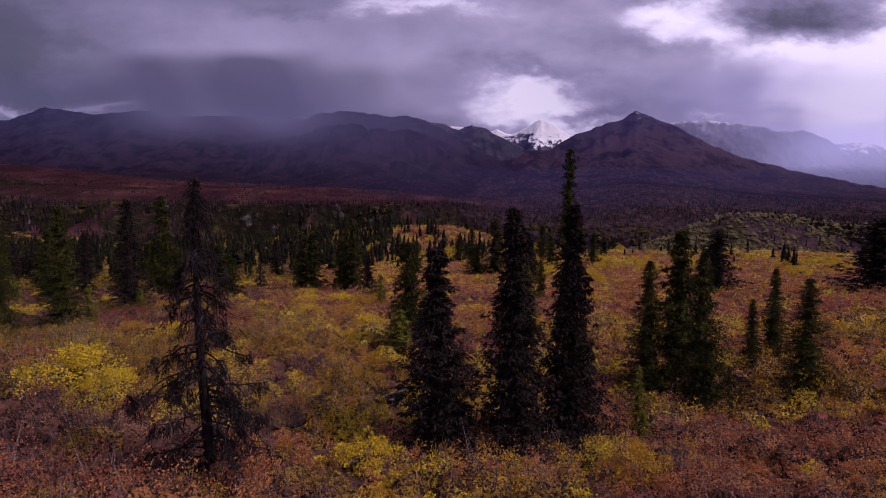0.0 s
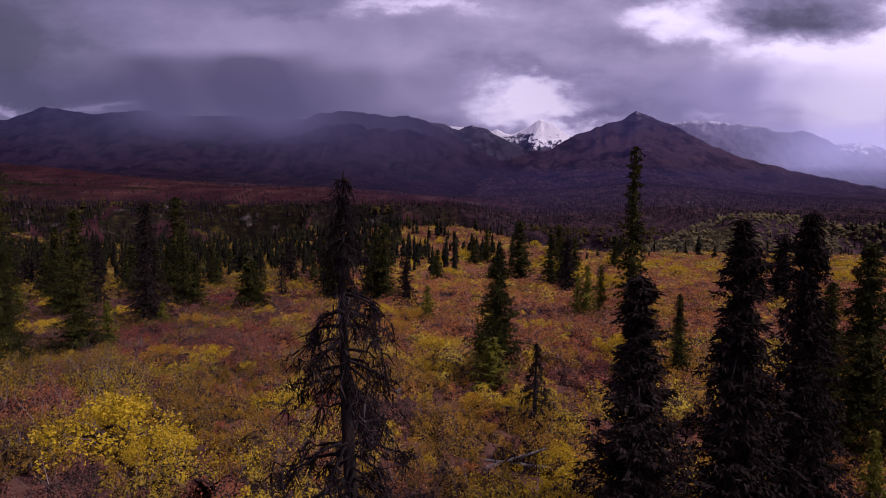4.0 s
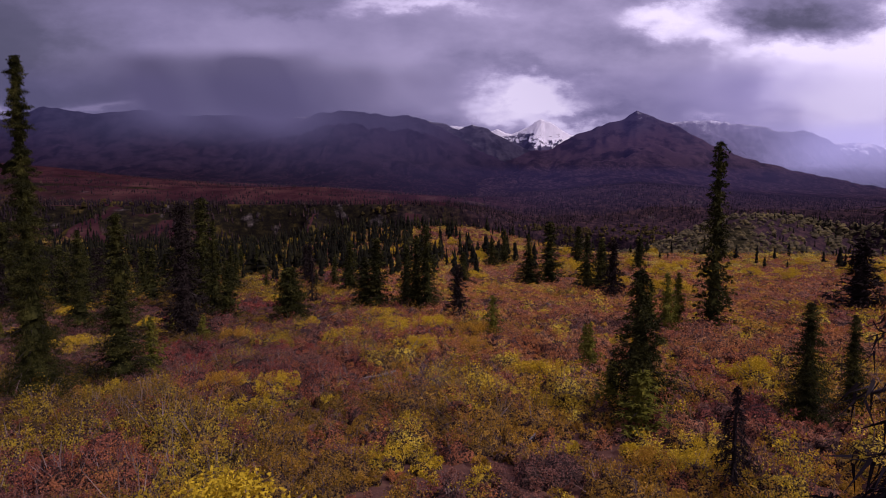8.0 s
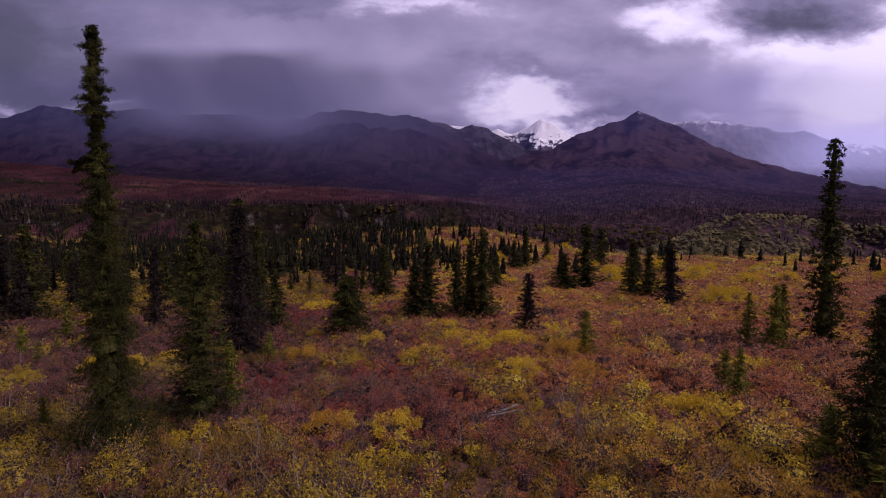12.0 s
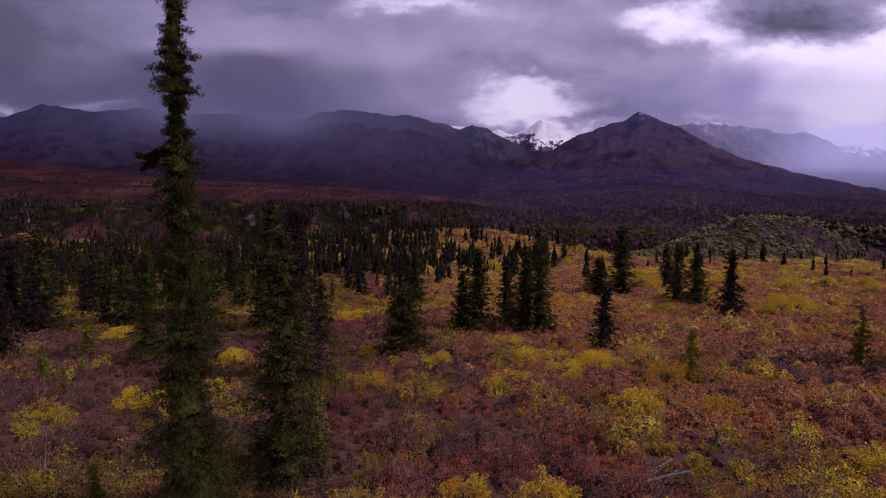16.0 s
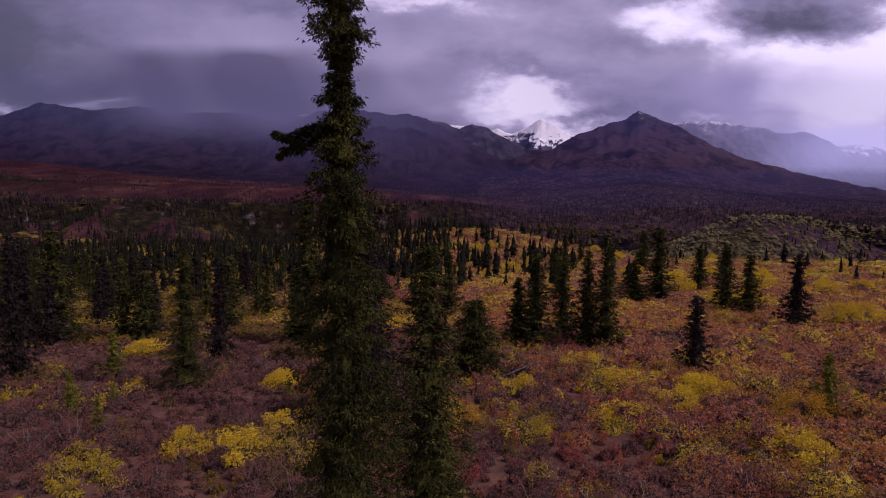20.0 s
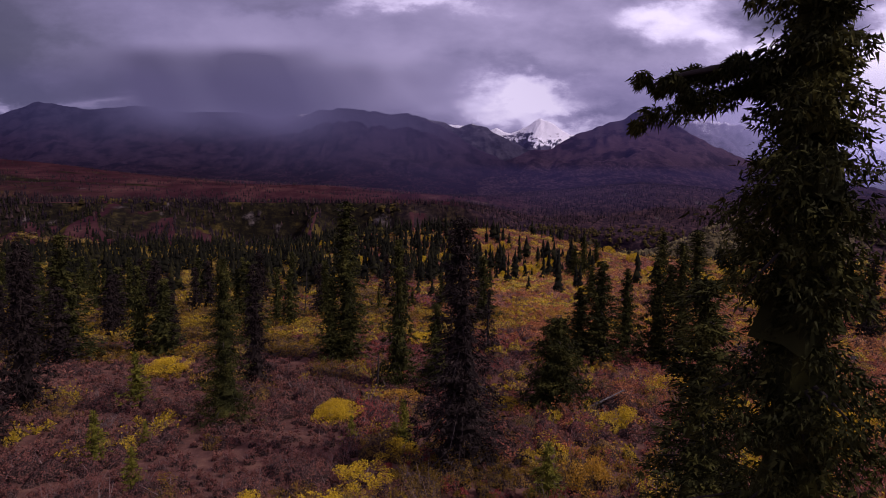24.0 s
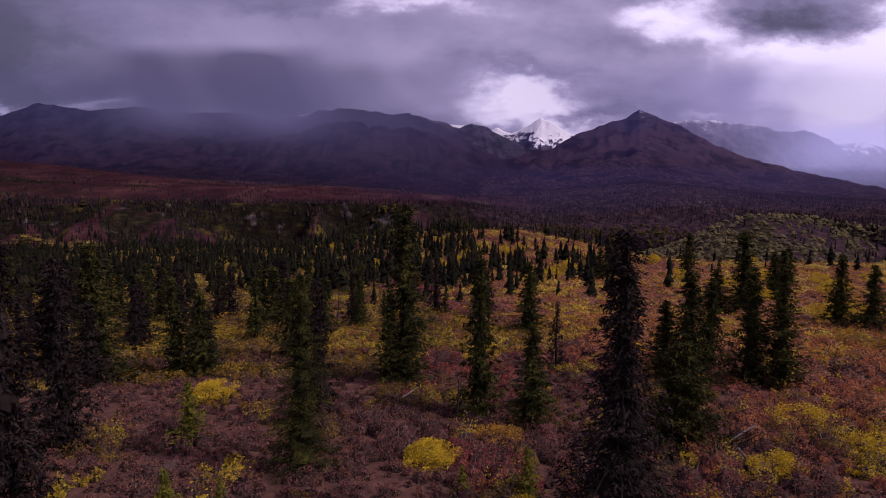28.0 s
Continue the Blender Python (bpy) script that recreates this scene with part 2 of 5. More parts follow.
M_DEAD = foliage("dead_twig", [(0.0, (0.009, 0.007, 0.008)), (0.6, (0.021, 0.016, 0.017)), (1.0, (0.070, 0.058, 0.060))], 2.0, 0.9, 0.0)
M_BARK = bark("spruce_bark", (0.020, 0.016, 0.014), (0.065, 0.055, 0.050))
M_GREY = bark("weathered_wood", (0.05, 0.042, 0.040), (0.26, 0.24, 0.23))


def ground_material():
    m, g, b, out = material("tundra_ground", 1.0, 0.0)
    at = g.add("ShaderNodeTexCoord").outputs["Object"]
    sep = g.add("ShaderNodeSeparateXYZ")
    g.put(sep.inputs[0], at)
    n1, n2, n3 = g.noise(at, 0.9, 6.0, 0.7), g.noise(at, 0.06, 4.0, 0.6), g.noise(at, 7.0, 3.0, 0.7)
    moss = g.ramp(n1, [(0.25, (0.050, 0.026, 0.024)), (0.5, (0.095, 0.049, 0.037)), (0.75, (0.16, 0.088, 0.058))])
    moss = g.mix(g.math("MULTIPLY", g.step(n3, 0.55, 0.75), 0.5), moss, (0.20, 0.125, 0.11))
    # forested and red-heath slopes across the valley, cloud shadow darkened into their colours
    far1 = g.noise(g.vec("MULTIPLY", at, (1.0, 0.35, 1.0)), 0.011, 8.0, 0.70)
    far2 = g.noise(g.vec("MULTIPLY", at, (1.0, 0.6, 1.5)), 0.07, 7.0, 0.78)
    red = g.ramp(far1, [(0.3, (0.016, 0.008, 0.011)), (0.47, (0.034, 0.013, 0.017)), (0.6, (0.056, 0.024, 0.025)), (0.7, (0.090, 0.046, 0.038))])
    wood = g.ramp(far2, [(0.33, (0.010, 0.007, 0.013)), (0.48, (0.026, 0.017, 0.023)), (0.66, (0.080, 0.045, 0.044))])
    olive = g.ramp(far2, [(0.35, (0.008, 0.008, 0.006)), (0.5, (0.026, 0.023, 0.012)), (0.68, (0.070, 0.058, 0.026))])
    tilt = g.math("DIVIDE", sep.outputs[0], g.math("MAXIMUM", sep.outputs[1], 1.0))
    side = g.math("ADD", tilt, g.math("MULTIPLY", g.math("SUBTRACT", far1, 0.5), 0.5))
    far = g.mix(g.step(side, -0.05, 0.25), red, wood)
    far = g.mix(g.step(sep.outputs[1], 2400.0, 3000.0), far, wood)
    # willow scrub on the low hill this side of the ravine
    far = g.mix(g.math("MULTIPLY", g.step(sep.outputs[1], 1150.0, 1000.0), g.step(tilt, 0.12, 0.22)), far, olive)
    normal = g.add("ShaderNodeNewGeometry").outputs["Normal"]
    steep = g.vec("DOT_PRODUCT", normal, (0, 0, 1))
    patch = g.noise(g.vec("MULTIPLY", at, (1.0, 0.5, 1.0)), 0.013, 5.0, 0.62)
    # bluff rock and scrub, near black with the cloud shadow put into the colour
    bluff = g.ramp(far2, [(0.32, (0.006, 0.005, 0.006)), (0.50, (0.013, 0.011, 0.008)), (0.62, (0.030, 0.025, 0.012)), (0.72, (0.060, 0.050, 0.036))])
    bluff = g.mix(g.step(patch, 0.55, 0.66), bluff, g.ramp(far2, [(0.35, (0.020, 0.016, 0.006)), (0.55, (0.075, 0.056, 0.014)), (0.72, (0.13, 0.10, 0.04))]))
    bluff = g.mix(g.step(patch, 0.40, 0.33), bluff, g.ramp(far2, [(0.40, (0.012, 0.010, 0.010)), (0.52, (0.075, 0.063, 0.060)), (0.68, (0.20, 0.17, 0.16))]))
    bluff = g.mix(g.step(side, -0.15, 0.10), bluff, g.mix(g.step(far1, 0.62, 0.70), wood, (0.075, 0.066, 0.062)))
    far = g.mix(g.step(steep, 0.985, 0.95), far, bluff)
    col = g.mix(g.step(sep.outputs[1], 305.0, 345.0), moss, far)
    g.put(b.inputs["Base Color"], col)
    bump = g.add("ShaderNodeBump")
    bump.inputs["Strength"].default_value = 0.8
    bump.inputs["Distance"].default_value = 0.12
    g.put(bump.inputs["Height"], n1)
    g.put(b.inputs["Normal"], bump.outputs[0])
    return m


def mountain_material(name, low, mid, high, snow_from=9000.0, snow_to=9001.0, rocky=320.0):
    m, g, b, out = material(name, 1.0, 0.0)
    at = g.vec("SCALE", g.add("ShaderNodeTexCoord").outputs["Object"], 0.92)
    sep = g.add("ShaderNodeSeparateXYZ")
    g.put(sep.inputs[0], at)
    n = g.noise(at, 0.006, 8.0, 0.65)
    s = g.noise(g.vec("MULTIPLY", at, (1.0, 0.7, 1.6)), 0.010, 7.0, 0.66)
    z = g.math("ADD", sep.outputs[2], g.math("MULTIPLY", g.math("SUBTRACT", n, 0.5), 260.0))
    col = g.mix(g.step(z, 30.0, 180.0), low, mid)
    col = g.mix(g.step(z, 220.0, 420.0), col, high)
    col = g.mix(g.step(s, 0.44, 0.62), col, g.vec("SCALE", col, 0.35))
    trees = g.noise(g.vec("MULTIPLY", at, (1.0, 0.35, 1.0)), 0.085, 3.0, 0.7)
    woods = g.math("MULTIPLY", g.step(z, 210.0, 60.0), g.step(trees, 0.62, 0.44))
    col = g.mix(g.math("MULTIPLY", woods, 0.8), col, (0.006, 0.005, 0.007))
    normal = g.add("ShaderNodeNewGeometry").outputs["Normal"]
    flat = g.vec("DOT_PRODUCT", normal, (0.25, -0.35, 0.9))
    zz = g.math("ADD", sep.outputs[2], g.math("MULTIPLY", g.math("SUBTRACT", s, 0.5), 180.0))
    zz = g.math("ADD", zz, g.math("MULTIPLY", g.math("SUBTRACT", flat, 0.7), 200.0))
    rock = g.noise(g.vec("MULTIPLY", g.vec("ADD", at, g.vec("SCALE", (0.0, 0.0, 1.0), 1.0)), (0.75, 0.25, 1.0)), 0.035, 4.0, 0.7)
    zz = g.math("ADD", zz, g.math("MULTIPLY", g.math("SUBTRACT", rock, 0.5), rocky))
    col = g.mix(g.step(zz, snow_from, snow_to), col, (0.80, 0.80, 0.86))
    g.put(b.inputs["Base Color"], col)
    return m


# ---- terrain ----
rng = np.random.default_rng(7)


def lattice(ix, iy, seed):
    h = (ix.astype(np.int64) * 374761393 + iy.astype(np.int64) * 668265263 + seed * 974634777) & 0x7FFFFFFF
    h = ((h ^ (h >> 13)) * 1274126177) & 0x7FFFFFFF
    return ((h ^ (h >> 16)) & 0xFFFF) / 65535.0


def value_noise(x, y, seed=0):
    ix, iy = np.floor(x), np.floor(y)
    fx, fy = x - ix, y - iy
    fx, fy = fx * fx * (3 - 2 * fx), fy * fy * (3 - 2 * fy)
    a, b = lattice(ix, iy, seed), lattice(ix + 1, iy, seed)
    c, d = lattice(ix, iy + 1, seed), lattice(ix + 1, iy + 1, seed)
    return (a + (b - a) * fx) * (1 - fy) + (c + (d - c) * fx) * fy


def fbm(x, y, octaves=5, seed=0, gain=0.5, ridged=False):
    total, amp, norm = 0.0, 1.0, 0.0
    for k in range(octaves):
        n = value_noise(x * 2 ** k + 17.3 * k, y * 2 ** k - 9.1 * k, seed + k)
        if ridged:
            n = 1 - np.abs(2 * n - 1)
        total, norm, amp = total + amp * n, norm + amp, amp * gain
    return total / norm


def smooth(v, low, high):
    t = np.clip((v - low) / (high - low), 0, 1)
    return t * t * (3 - 2 * t)


def canopy(x, y):
    """Height of the shrub tops on the near plain, which falls gently away."""
    x, y = np.asarray(x, float), np.asarray(y, float)
    yy = np.clip(y, -60, 320)
    run = np.where(yy < 120, yy, yy - (np.maximum(yy, 120) - 120) ** 2 / 400.0)
    hollow = 2.1 * np.exp(-((x - 6) / 12.0) ** 2 - ((y - 23) / 10.0) ** 2)
    swell = 7.5 * smooth(y, 225, 325) * (1 - smooth(x, 0, 80)) * smooth(x, -110, -50)
    return 0.128 + 0.009 * np.clip(x, -150, 150) - 0.0932 * run - hollow + swell


def land(x, y):
    x, y = np.asarray(x, float), np.asarray(y, float)
    lumps = 0.5 * (fbm(x * 0.16, y * 0.16, 4, 3) - 0.5) + 2.2 * (fbm(x * 0.012, y * 0.012, 3, 5) - 0.5) * smooth(y, 60, 200)
    near = canopy(x, y) - 0.45 + lumps
    d = np.hypot(x, y)
    a = x / np.maximum(y, 1.0)
    a = np.clip(a, -1.3, 1.3)
    wob = fbm(x * 0.006 + 4, y * 0.006, 4, 11) - 0.5
    right = smooth(a + 0.15 * wob, -0.04, 0.20)
    # valley, bluff and plateau beyond
    edge = 335 - 75 * right + 50 * wob
    floor_z = -32 - 24 * right
    dip = near + (floor_z - near) * smooth(d, edge, edge + 110)
    spurs = fbm(x * 0.014 + 2, y * 0.014, 4, 41, ridged=True)
    foot = 440 + 60 * right + 150 * wob + 70 * (0.6 - spurs)
    wide = 95 + 40 * right
    slope = np.interp(a, (-1.3, -0.726, -0.45, -0.2, 0.0, 0.35, 1.3), (0.085, 0.078, 0.043, 0.022, 0.008, -0.001, 0.012))
    top = -3.0 + slope * np.clip(d - 600, 0, 900)
    roll = 16 * (fbm(x * 0.004, y * 0.004, 5, 31) - 0.5) * smooth(d, 600, 900)
    far = top + roll + 0.020 * np.clip(d - 1500, 0, 1400) * (1 - 0.75 * smooth(a, 0.3, 0.75))
    # on the east side one long wooded slope climbs from the ravine to the mountain
    lift = np.interp(a, (-0.1, 0.05, 0.20, 0.31, 0.40, 0.50, 0.72, 1.3), (0.033, 0.035, 0.055, 0.069, 0.060, 0.040, 0.022, 0.020))
    gully = 26 * (fbm(x * 0.0045 + 9, y * 0.0030, 5, 36, ridged=True) - 0.62)
    ramp = -29 + lift * np.clip(d - 600, 0, 860) + gully * smooth(d, 560, 800) * smooth(-d, -1350, -1000)
    far = far + (ramp - far) * right
    rise = smooth(d, foot, foot + wide)
    rise = rise - 0.45 * np.sin(np.pi * rise) * smooth(spurs, 0.75, 0.45)
    out = dip + (far - dip) * rise
    # a low willow hill across a dip from the plain's edge
    hill = -62 + (22 + 29 * smooth(x, 125, 215) - 5 * smooth(x, 240, 300) + 12 * (fbm(x * 0.02, y * 0.02, 4, 61) - 0.5)) * np.exp(-((y - 445) / 55) ** 2)
    out = np.where(x > 60, np.maximum(out, hill), out)
    return np.where(y < -30, canopy(x, y) - 0.45 + lumps, out)


def reach_out(v):
    """The valley and the ranges lie far off: push points past the plain's edge outwards along the sight from the first stand."""
    v = np.asarray(v, float)
    d = np.maximum(np.hypot(v[..., 0], v[..., 1]), 1.0)
    k = np.interp(d, (335, 445, 500, 1500, 2600, 3100, 4800), (335, 850, 1450, 2150, 2900, 3250, 4800)) / d
    k = np.where((d > 335) & (d < 4800) & (v[..., 1] > -30), k, 1.0)[..., None]
    eye = np.array([0.0, 0.0, EYE])
    return eye + (v - eye) * k, k[..., 0]


def mesh_from(name, verts, faces, mat, smooth_shade=False):
    """A mesh from arrays: verts N x 3, faces M x 3 or M x 4."""
    me = bpy.data.meshes.new(name)
    verts, faces = np.asarray(verts, np.float32), np.asarray(faces, np.int32)
    k = faces.shape[1]
    me.vertices.add(len(verts))
    me.vertices.foreach_set("co", verts.ravel())
    me.loops.add(faces.size)
    me.loops.foreach_set("vertex_index", faces.ravel())
    me.polygons.add(len(faces))
    me.polygons.foreach_set("loop_start", np.arange(0, faces.size, k, dtype=np.int32))
    me.update(calc_edges=True)
    me.materials.append(mat)
    if smooth_shade:
        me.polygons.foreach_set("use_smooth", np.ones(len(faces), bool))
    return me


def grid_faces(rows, cols):
    i = np.arange(rows - 1)[:, None] * cols + np.arange(cols - 1)[None, :]
    return np.stack([i, i + 1, i + cols + 1, i + cols], -1).reshape(-1, 4)


def build_ground():
    d = np.concatenate([np.linspace(1.5, 60, 60), np.geomspace(61, 420, 90), np.geomspace(426, 1500, 150), np.geomspace(1530, 4800, 26)])
    th = np.concatenate([np.linspace(-50, 50, 281), np.linspace(56, 304, 40)])
    dd, tt = np.meshgrid(d, np.radians(np.append(th, 310)), indexing="ij")
    # the sheet is centred a little behind the first stand
    x, y = dd * np.sin(tt) - 10, dd * np.cos(tt) - 12
    v = reach_out(np.stack([x, y, land(x, y)], -1).reshape(-1, 3))[0]
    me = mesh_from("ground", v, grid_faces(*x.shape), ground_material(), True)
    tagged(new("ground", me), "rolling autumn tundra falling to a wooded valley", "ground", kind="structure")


build_ground()


def mountain(name, label, dist, foot, ridge, mat, spread=700.0, seed=0, rough=1.0, rows=84, cols=280, apron=0.45):
    """A range seen from the plain: ridge is a row of summits (azimuth tangent, rise over the eye per metre)."""
    az = np.linspace(ridge[0][0], ridge[-1][0], cols)
    knots, rise = np.array([r[0] for r in ridge]), np.array([r[1] for r in ridge])
    crest = np.interp(az, knots, rise) * dist
    crest = crest + (fbm(az * 60 + seed, az * 0 + seed, 5, seed, 0.5) - 0.5) * 22 * rough
    d = np.concatenate([foot + (dist - foot) * np.linspace(0, 1, rows) ** 0.8, np.linspace(dist + 60, dist + spread, 14)])
    A, D = np.meshgrid(az, d)
    t = np.clip((D - foot) / (dist - foot), 0, 1)
    base = -14.0
    X = A * D
    bend = fbm(X * 0.0022, D * 0.0022, 4, seed + 6) * 1.5
    spur = fbm(X * 0.0040 + seed + bend, D * 0.0028 + bend, 6, seed + 3, 0.52, ridged=True)
    spur = np.clip((spur - 0.35) / 0.5, 0, 1)
    # a long gentle apron that steepens to the summits
    prof = apron * t + (1 - apron) * t ** 5
    carve = (1 - spur) * np.clip(t * 1.4, 0, 1) * (1 - t ** 9) * 0.46 * rough
    h = base + (crest[None, :] + 5 - base) * prof * (1 - carve)
    past = np.clip((D - dist) / spread, 0, 1)
    h = np.where(D > dist, (crest[None, :] + 5) * (1 - 0.8 * past), h)
    v = reach_out(np.stack([A * D, D, h], -1).reshape(-1, 3))[0]
    me = mesh_from(name, v, grid_faces(*A.shape), mat, True)
    return tagged(new(name, me), label, "mountain", kind="structure")


# cloud shadow over the nearer ranges is put into these low colours
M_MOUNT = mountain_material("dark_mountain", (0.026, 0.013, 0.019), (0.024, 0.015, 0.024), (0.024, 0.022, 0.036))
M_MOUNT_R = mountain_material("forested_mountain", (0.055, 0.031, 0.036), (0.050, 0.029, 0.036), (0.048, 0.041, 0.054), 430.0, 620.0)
# farther ranges paler and bluer: distance haze put into the base colours
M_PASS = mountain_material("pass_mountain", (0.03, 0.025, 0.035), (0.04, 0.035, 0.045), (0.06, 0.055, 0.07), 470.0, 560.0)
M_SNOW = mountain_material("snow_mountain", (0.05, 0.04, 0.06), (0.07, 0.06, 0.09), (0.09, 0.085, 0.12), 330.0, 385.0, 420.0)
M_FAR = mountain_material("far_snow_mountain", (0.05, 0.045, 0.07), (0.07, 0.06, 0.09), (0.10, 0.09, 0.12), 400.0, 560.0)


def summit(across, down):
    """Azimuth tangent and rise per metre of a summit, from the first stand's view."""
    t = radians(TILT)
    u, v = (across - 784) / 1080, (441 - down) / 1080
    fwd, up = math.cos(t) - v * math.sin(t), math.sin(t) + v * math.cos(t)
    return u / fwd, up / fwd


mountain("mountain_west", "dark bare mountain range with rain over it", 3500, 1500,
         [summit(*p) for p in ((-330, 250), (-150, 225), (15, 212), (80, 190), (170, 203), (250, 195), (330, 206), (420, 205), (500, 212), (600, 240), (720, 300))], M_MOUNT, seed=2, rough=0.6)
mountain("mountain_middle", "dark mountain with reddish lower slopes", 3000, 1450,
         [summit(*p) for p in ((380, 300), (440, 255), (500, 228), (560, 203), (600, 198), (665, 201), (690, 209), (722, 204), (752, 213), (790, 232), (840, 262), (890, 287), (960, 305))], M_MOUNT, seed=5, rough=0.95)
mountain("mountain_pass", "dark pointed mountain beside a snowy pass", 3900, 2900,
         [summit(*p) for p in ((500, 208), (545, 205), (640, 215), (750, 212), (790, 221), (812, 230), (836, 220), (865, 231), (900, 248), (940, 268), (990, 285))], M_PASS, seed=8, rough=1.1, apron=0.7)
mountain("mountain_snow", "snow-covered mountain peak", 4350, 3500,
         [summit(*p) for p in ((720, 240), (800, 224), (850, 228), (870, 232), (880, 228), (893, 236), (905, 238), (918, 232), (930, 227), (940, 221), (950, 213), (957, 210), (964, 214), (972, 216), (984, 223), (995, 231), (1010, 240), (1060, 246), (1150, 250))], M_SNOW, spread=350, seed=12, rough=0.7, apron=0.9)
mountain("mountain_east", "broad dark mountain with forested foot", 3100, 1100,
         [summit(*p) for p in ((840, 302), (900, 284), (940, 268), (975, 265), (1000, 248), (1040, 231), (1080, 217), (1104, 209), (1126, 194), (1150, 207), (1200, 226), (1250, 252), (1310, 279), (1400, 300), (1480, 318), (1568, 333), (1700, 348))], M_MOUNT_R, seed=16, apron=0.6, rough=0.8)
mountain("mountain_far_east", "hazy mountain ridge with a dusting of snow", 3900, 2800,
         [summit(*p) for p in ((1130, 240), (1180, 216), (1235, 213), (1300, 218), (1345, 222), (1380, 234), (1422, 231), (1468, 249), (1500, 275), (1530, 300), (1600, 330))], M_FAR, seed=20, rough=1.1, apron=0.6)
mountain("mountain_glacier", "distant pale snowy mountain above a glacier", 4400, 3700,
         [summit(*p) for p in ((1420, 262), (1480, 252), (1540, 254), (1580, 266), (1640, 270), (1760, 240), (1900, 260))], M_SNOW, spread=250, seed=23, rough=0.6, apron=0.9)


# ---- glowing sheets for the rain and light haze before the ranges ----
def glow_veil(name, label, dist, az0, az1, low, high, colour, strength, thick, streak, seed, full=0.75):
    """A thin self-glowing sheet standing in for far rain or lit haze, clear where the noise thins out."""
    m = bpy.data.materials.new(name)
    m.use_nodes = True
    g = Graph(m.node_tree)
    at = g.add("ShaderNodeTexCoord").outputs["UV"]
    sep = g.add("ShaderNodeSeparateXYZ")
    g.put(sep.inputs[0], at)
    x, y = sep.outputs[0], sep.outputs[1]
    lean = g.add("ShaderNodeCombineXYZ")
    g.put(lean.inputs[0], g.math("ADD", g.math("MULTIPLY", x, 1.5), g.math("MULTIPLY", y, streak)))
    g.put(lean.inputs[1], g.math("MULTIPLY", y, 0.35))
    n = g.noise(g.vec("ADD", lean.outputs[0], (seed, seed * 2.0, 0)), 2.0, 1.5, 0.4)
    n = g.step(n, 0.25, 0.75)
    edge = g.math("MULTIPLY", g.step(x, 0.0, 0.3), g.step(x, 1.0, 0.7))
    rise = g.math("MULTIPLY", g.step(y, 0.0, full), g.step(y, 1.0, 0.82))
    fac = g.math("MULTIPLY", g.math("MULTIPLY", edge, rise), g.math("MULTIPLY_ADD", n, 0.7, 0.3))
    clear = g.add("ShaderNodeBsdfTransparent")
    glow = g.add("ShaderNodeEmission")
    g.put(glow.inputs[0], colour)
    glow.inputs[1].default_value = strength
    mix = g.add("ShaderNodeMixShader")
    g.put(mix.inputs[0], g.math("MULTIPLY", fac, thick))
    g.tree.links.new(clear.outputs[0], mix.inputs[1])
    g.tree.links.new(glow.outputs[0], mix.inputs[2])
    out = g.add("ShaderNodeOutputMaterial")
    g.tree.links.new(mix.outputs[0], out.inputs[0])
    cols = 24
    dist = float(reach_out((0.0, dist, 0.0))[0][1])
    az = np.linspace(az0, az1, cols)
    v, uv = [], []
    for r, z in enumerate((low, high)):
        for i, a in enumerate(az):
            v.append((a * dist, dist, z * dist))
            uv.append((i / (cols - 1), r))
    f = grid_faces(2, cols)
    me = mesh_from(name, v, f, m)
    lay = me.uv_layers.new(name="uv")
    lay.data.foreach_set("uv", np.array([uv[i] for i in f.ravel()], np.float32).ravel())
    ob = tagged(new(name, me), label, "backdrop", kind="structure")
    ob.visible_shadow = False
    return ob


glow_veil("backdrop_rain", "faintly glowing grey sheet for rain before the mountains", 1850, -0.80, 0.02, 0.02, 0.24, (0.36, 0.33, 0.54), 0.20, 0.50, 0.9, 1.3)
glow_veil("backdrop_low_cloud", "glowing grey sheet for low cloud on the mountain tops", 1950, -0.58, -0.14, 0.070, 0.24, (0.38, 0.33, 0.56), 0.35, 1.35, 0.3, 3.3, 0.42)
glow_veil("backdrop_rain_far", "glowing grey sheet for rain haze between the ranges", 2900, -0.34, 0.06, 0.02, 0.22, (0.40, 0.34, 0.58), 0.24, 0.60, 0.6, 4.1)
glow_veil("backdrop_shaft_glow", "faint slanting glowing sheet for sunlit haze before the mountain", 1600, 0.34, 1.10, -0.02, 0.25, (0.60, 0.52, 0.86), 0.8, 0.22, -0.9, 7.7)
glow_veil("backdrop_haze_glow", "pale violet glowing sheet for sunlit haze behind the mountain", 3170, 0.26, 1.15, -0.03, 0.22, (0.60, 0.52, 0.86), 0.85, 0.55, -0.9, 7.7)
glow_veil("backdrop_bright_haze", "bright bluish glowing sheet for haze filling the far valley", 3300, 0.40, 1.25, -0.04, 0.13, (0.62, 0.58, 0.98), 1.0, 0.70, -0.5, 5.2)
glow_veil("backdrop_haze", "thin violet glowing sheet for haze over the valley", 1450, -1.1, 1.1, -0.03, 0.22, (0.20, 0.17, 0.60), 0.28, 0.38, 0.2, 9.2)
glow_veil("backdrop_valley_haze", "faint violet glowing sheet that brightens the mountain gap", 1420, -0.46, 0.16, -0.03, 0.15, (0.34, 0.27, 0.54), 0.36, 0.16, 0.3, 2.2)
glow_veil("backdrop_slope_haze", "thin violet glowing sheet for haze on the wooded slope", 700, -0.25, 1.2, -0.045, 0.055, (0.26, 0.20, 0.62), 0.18, 0.40, 0.2, 6.4)


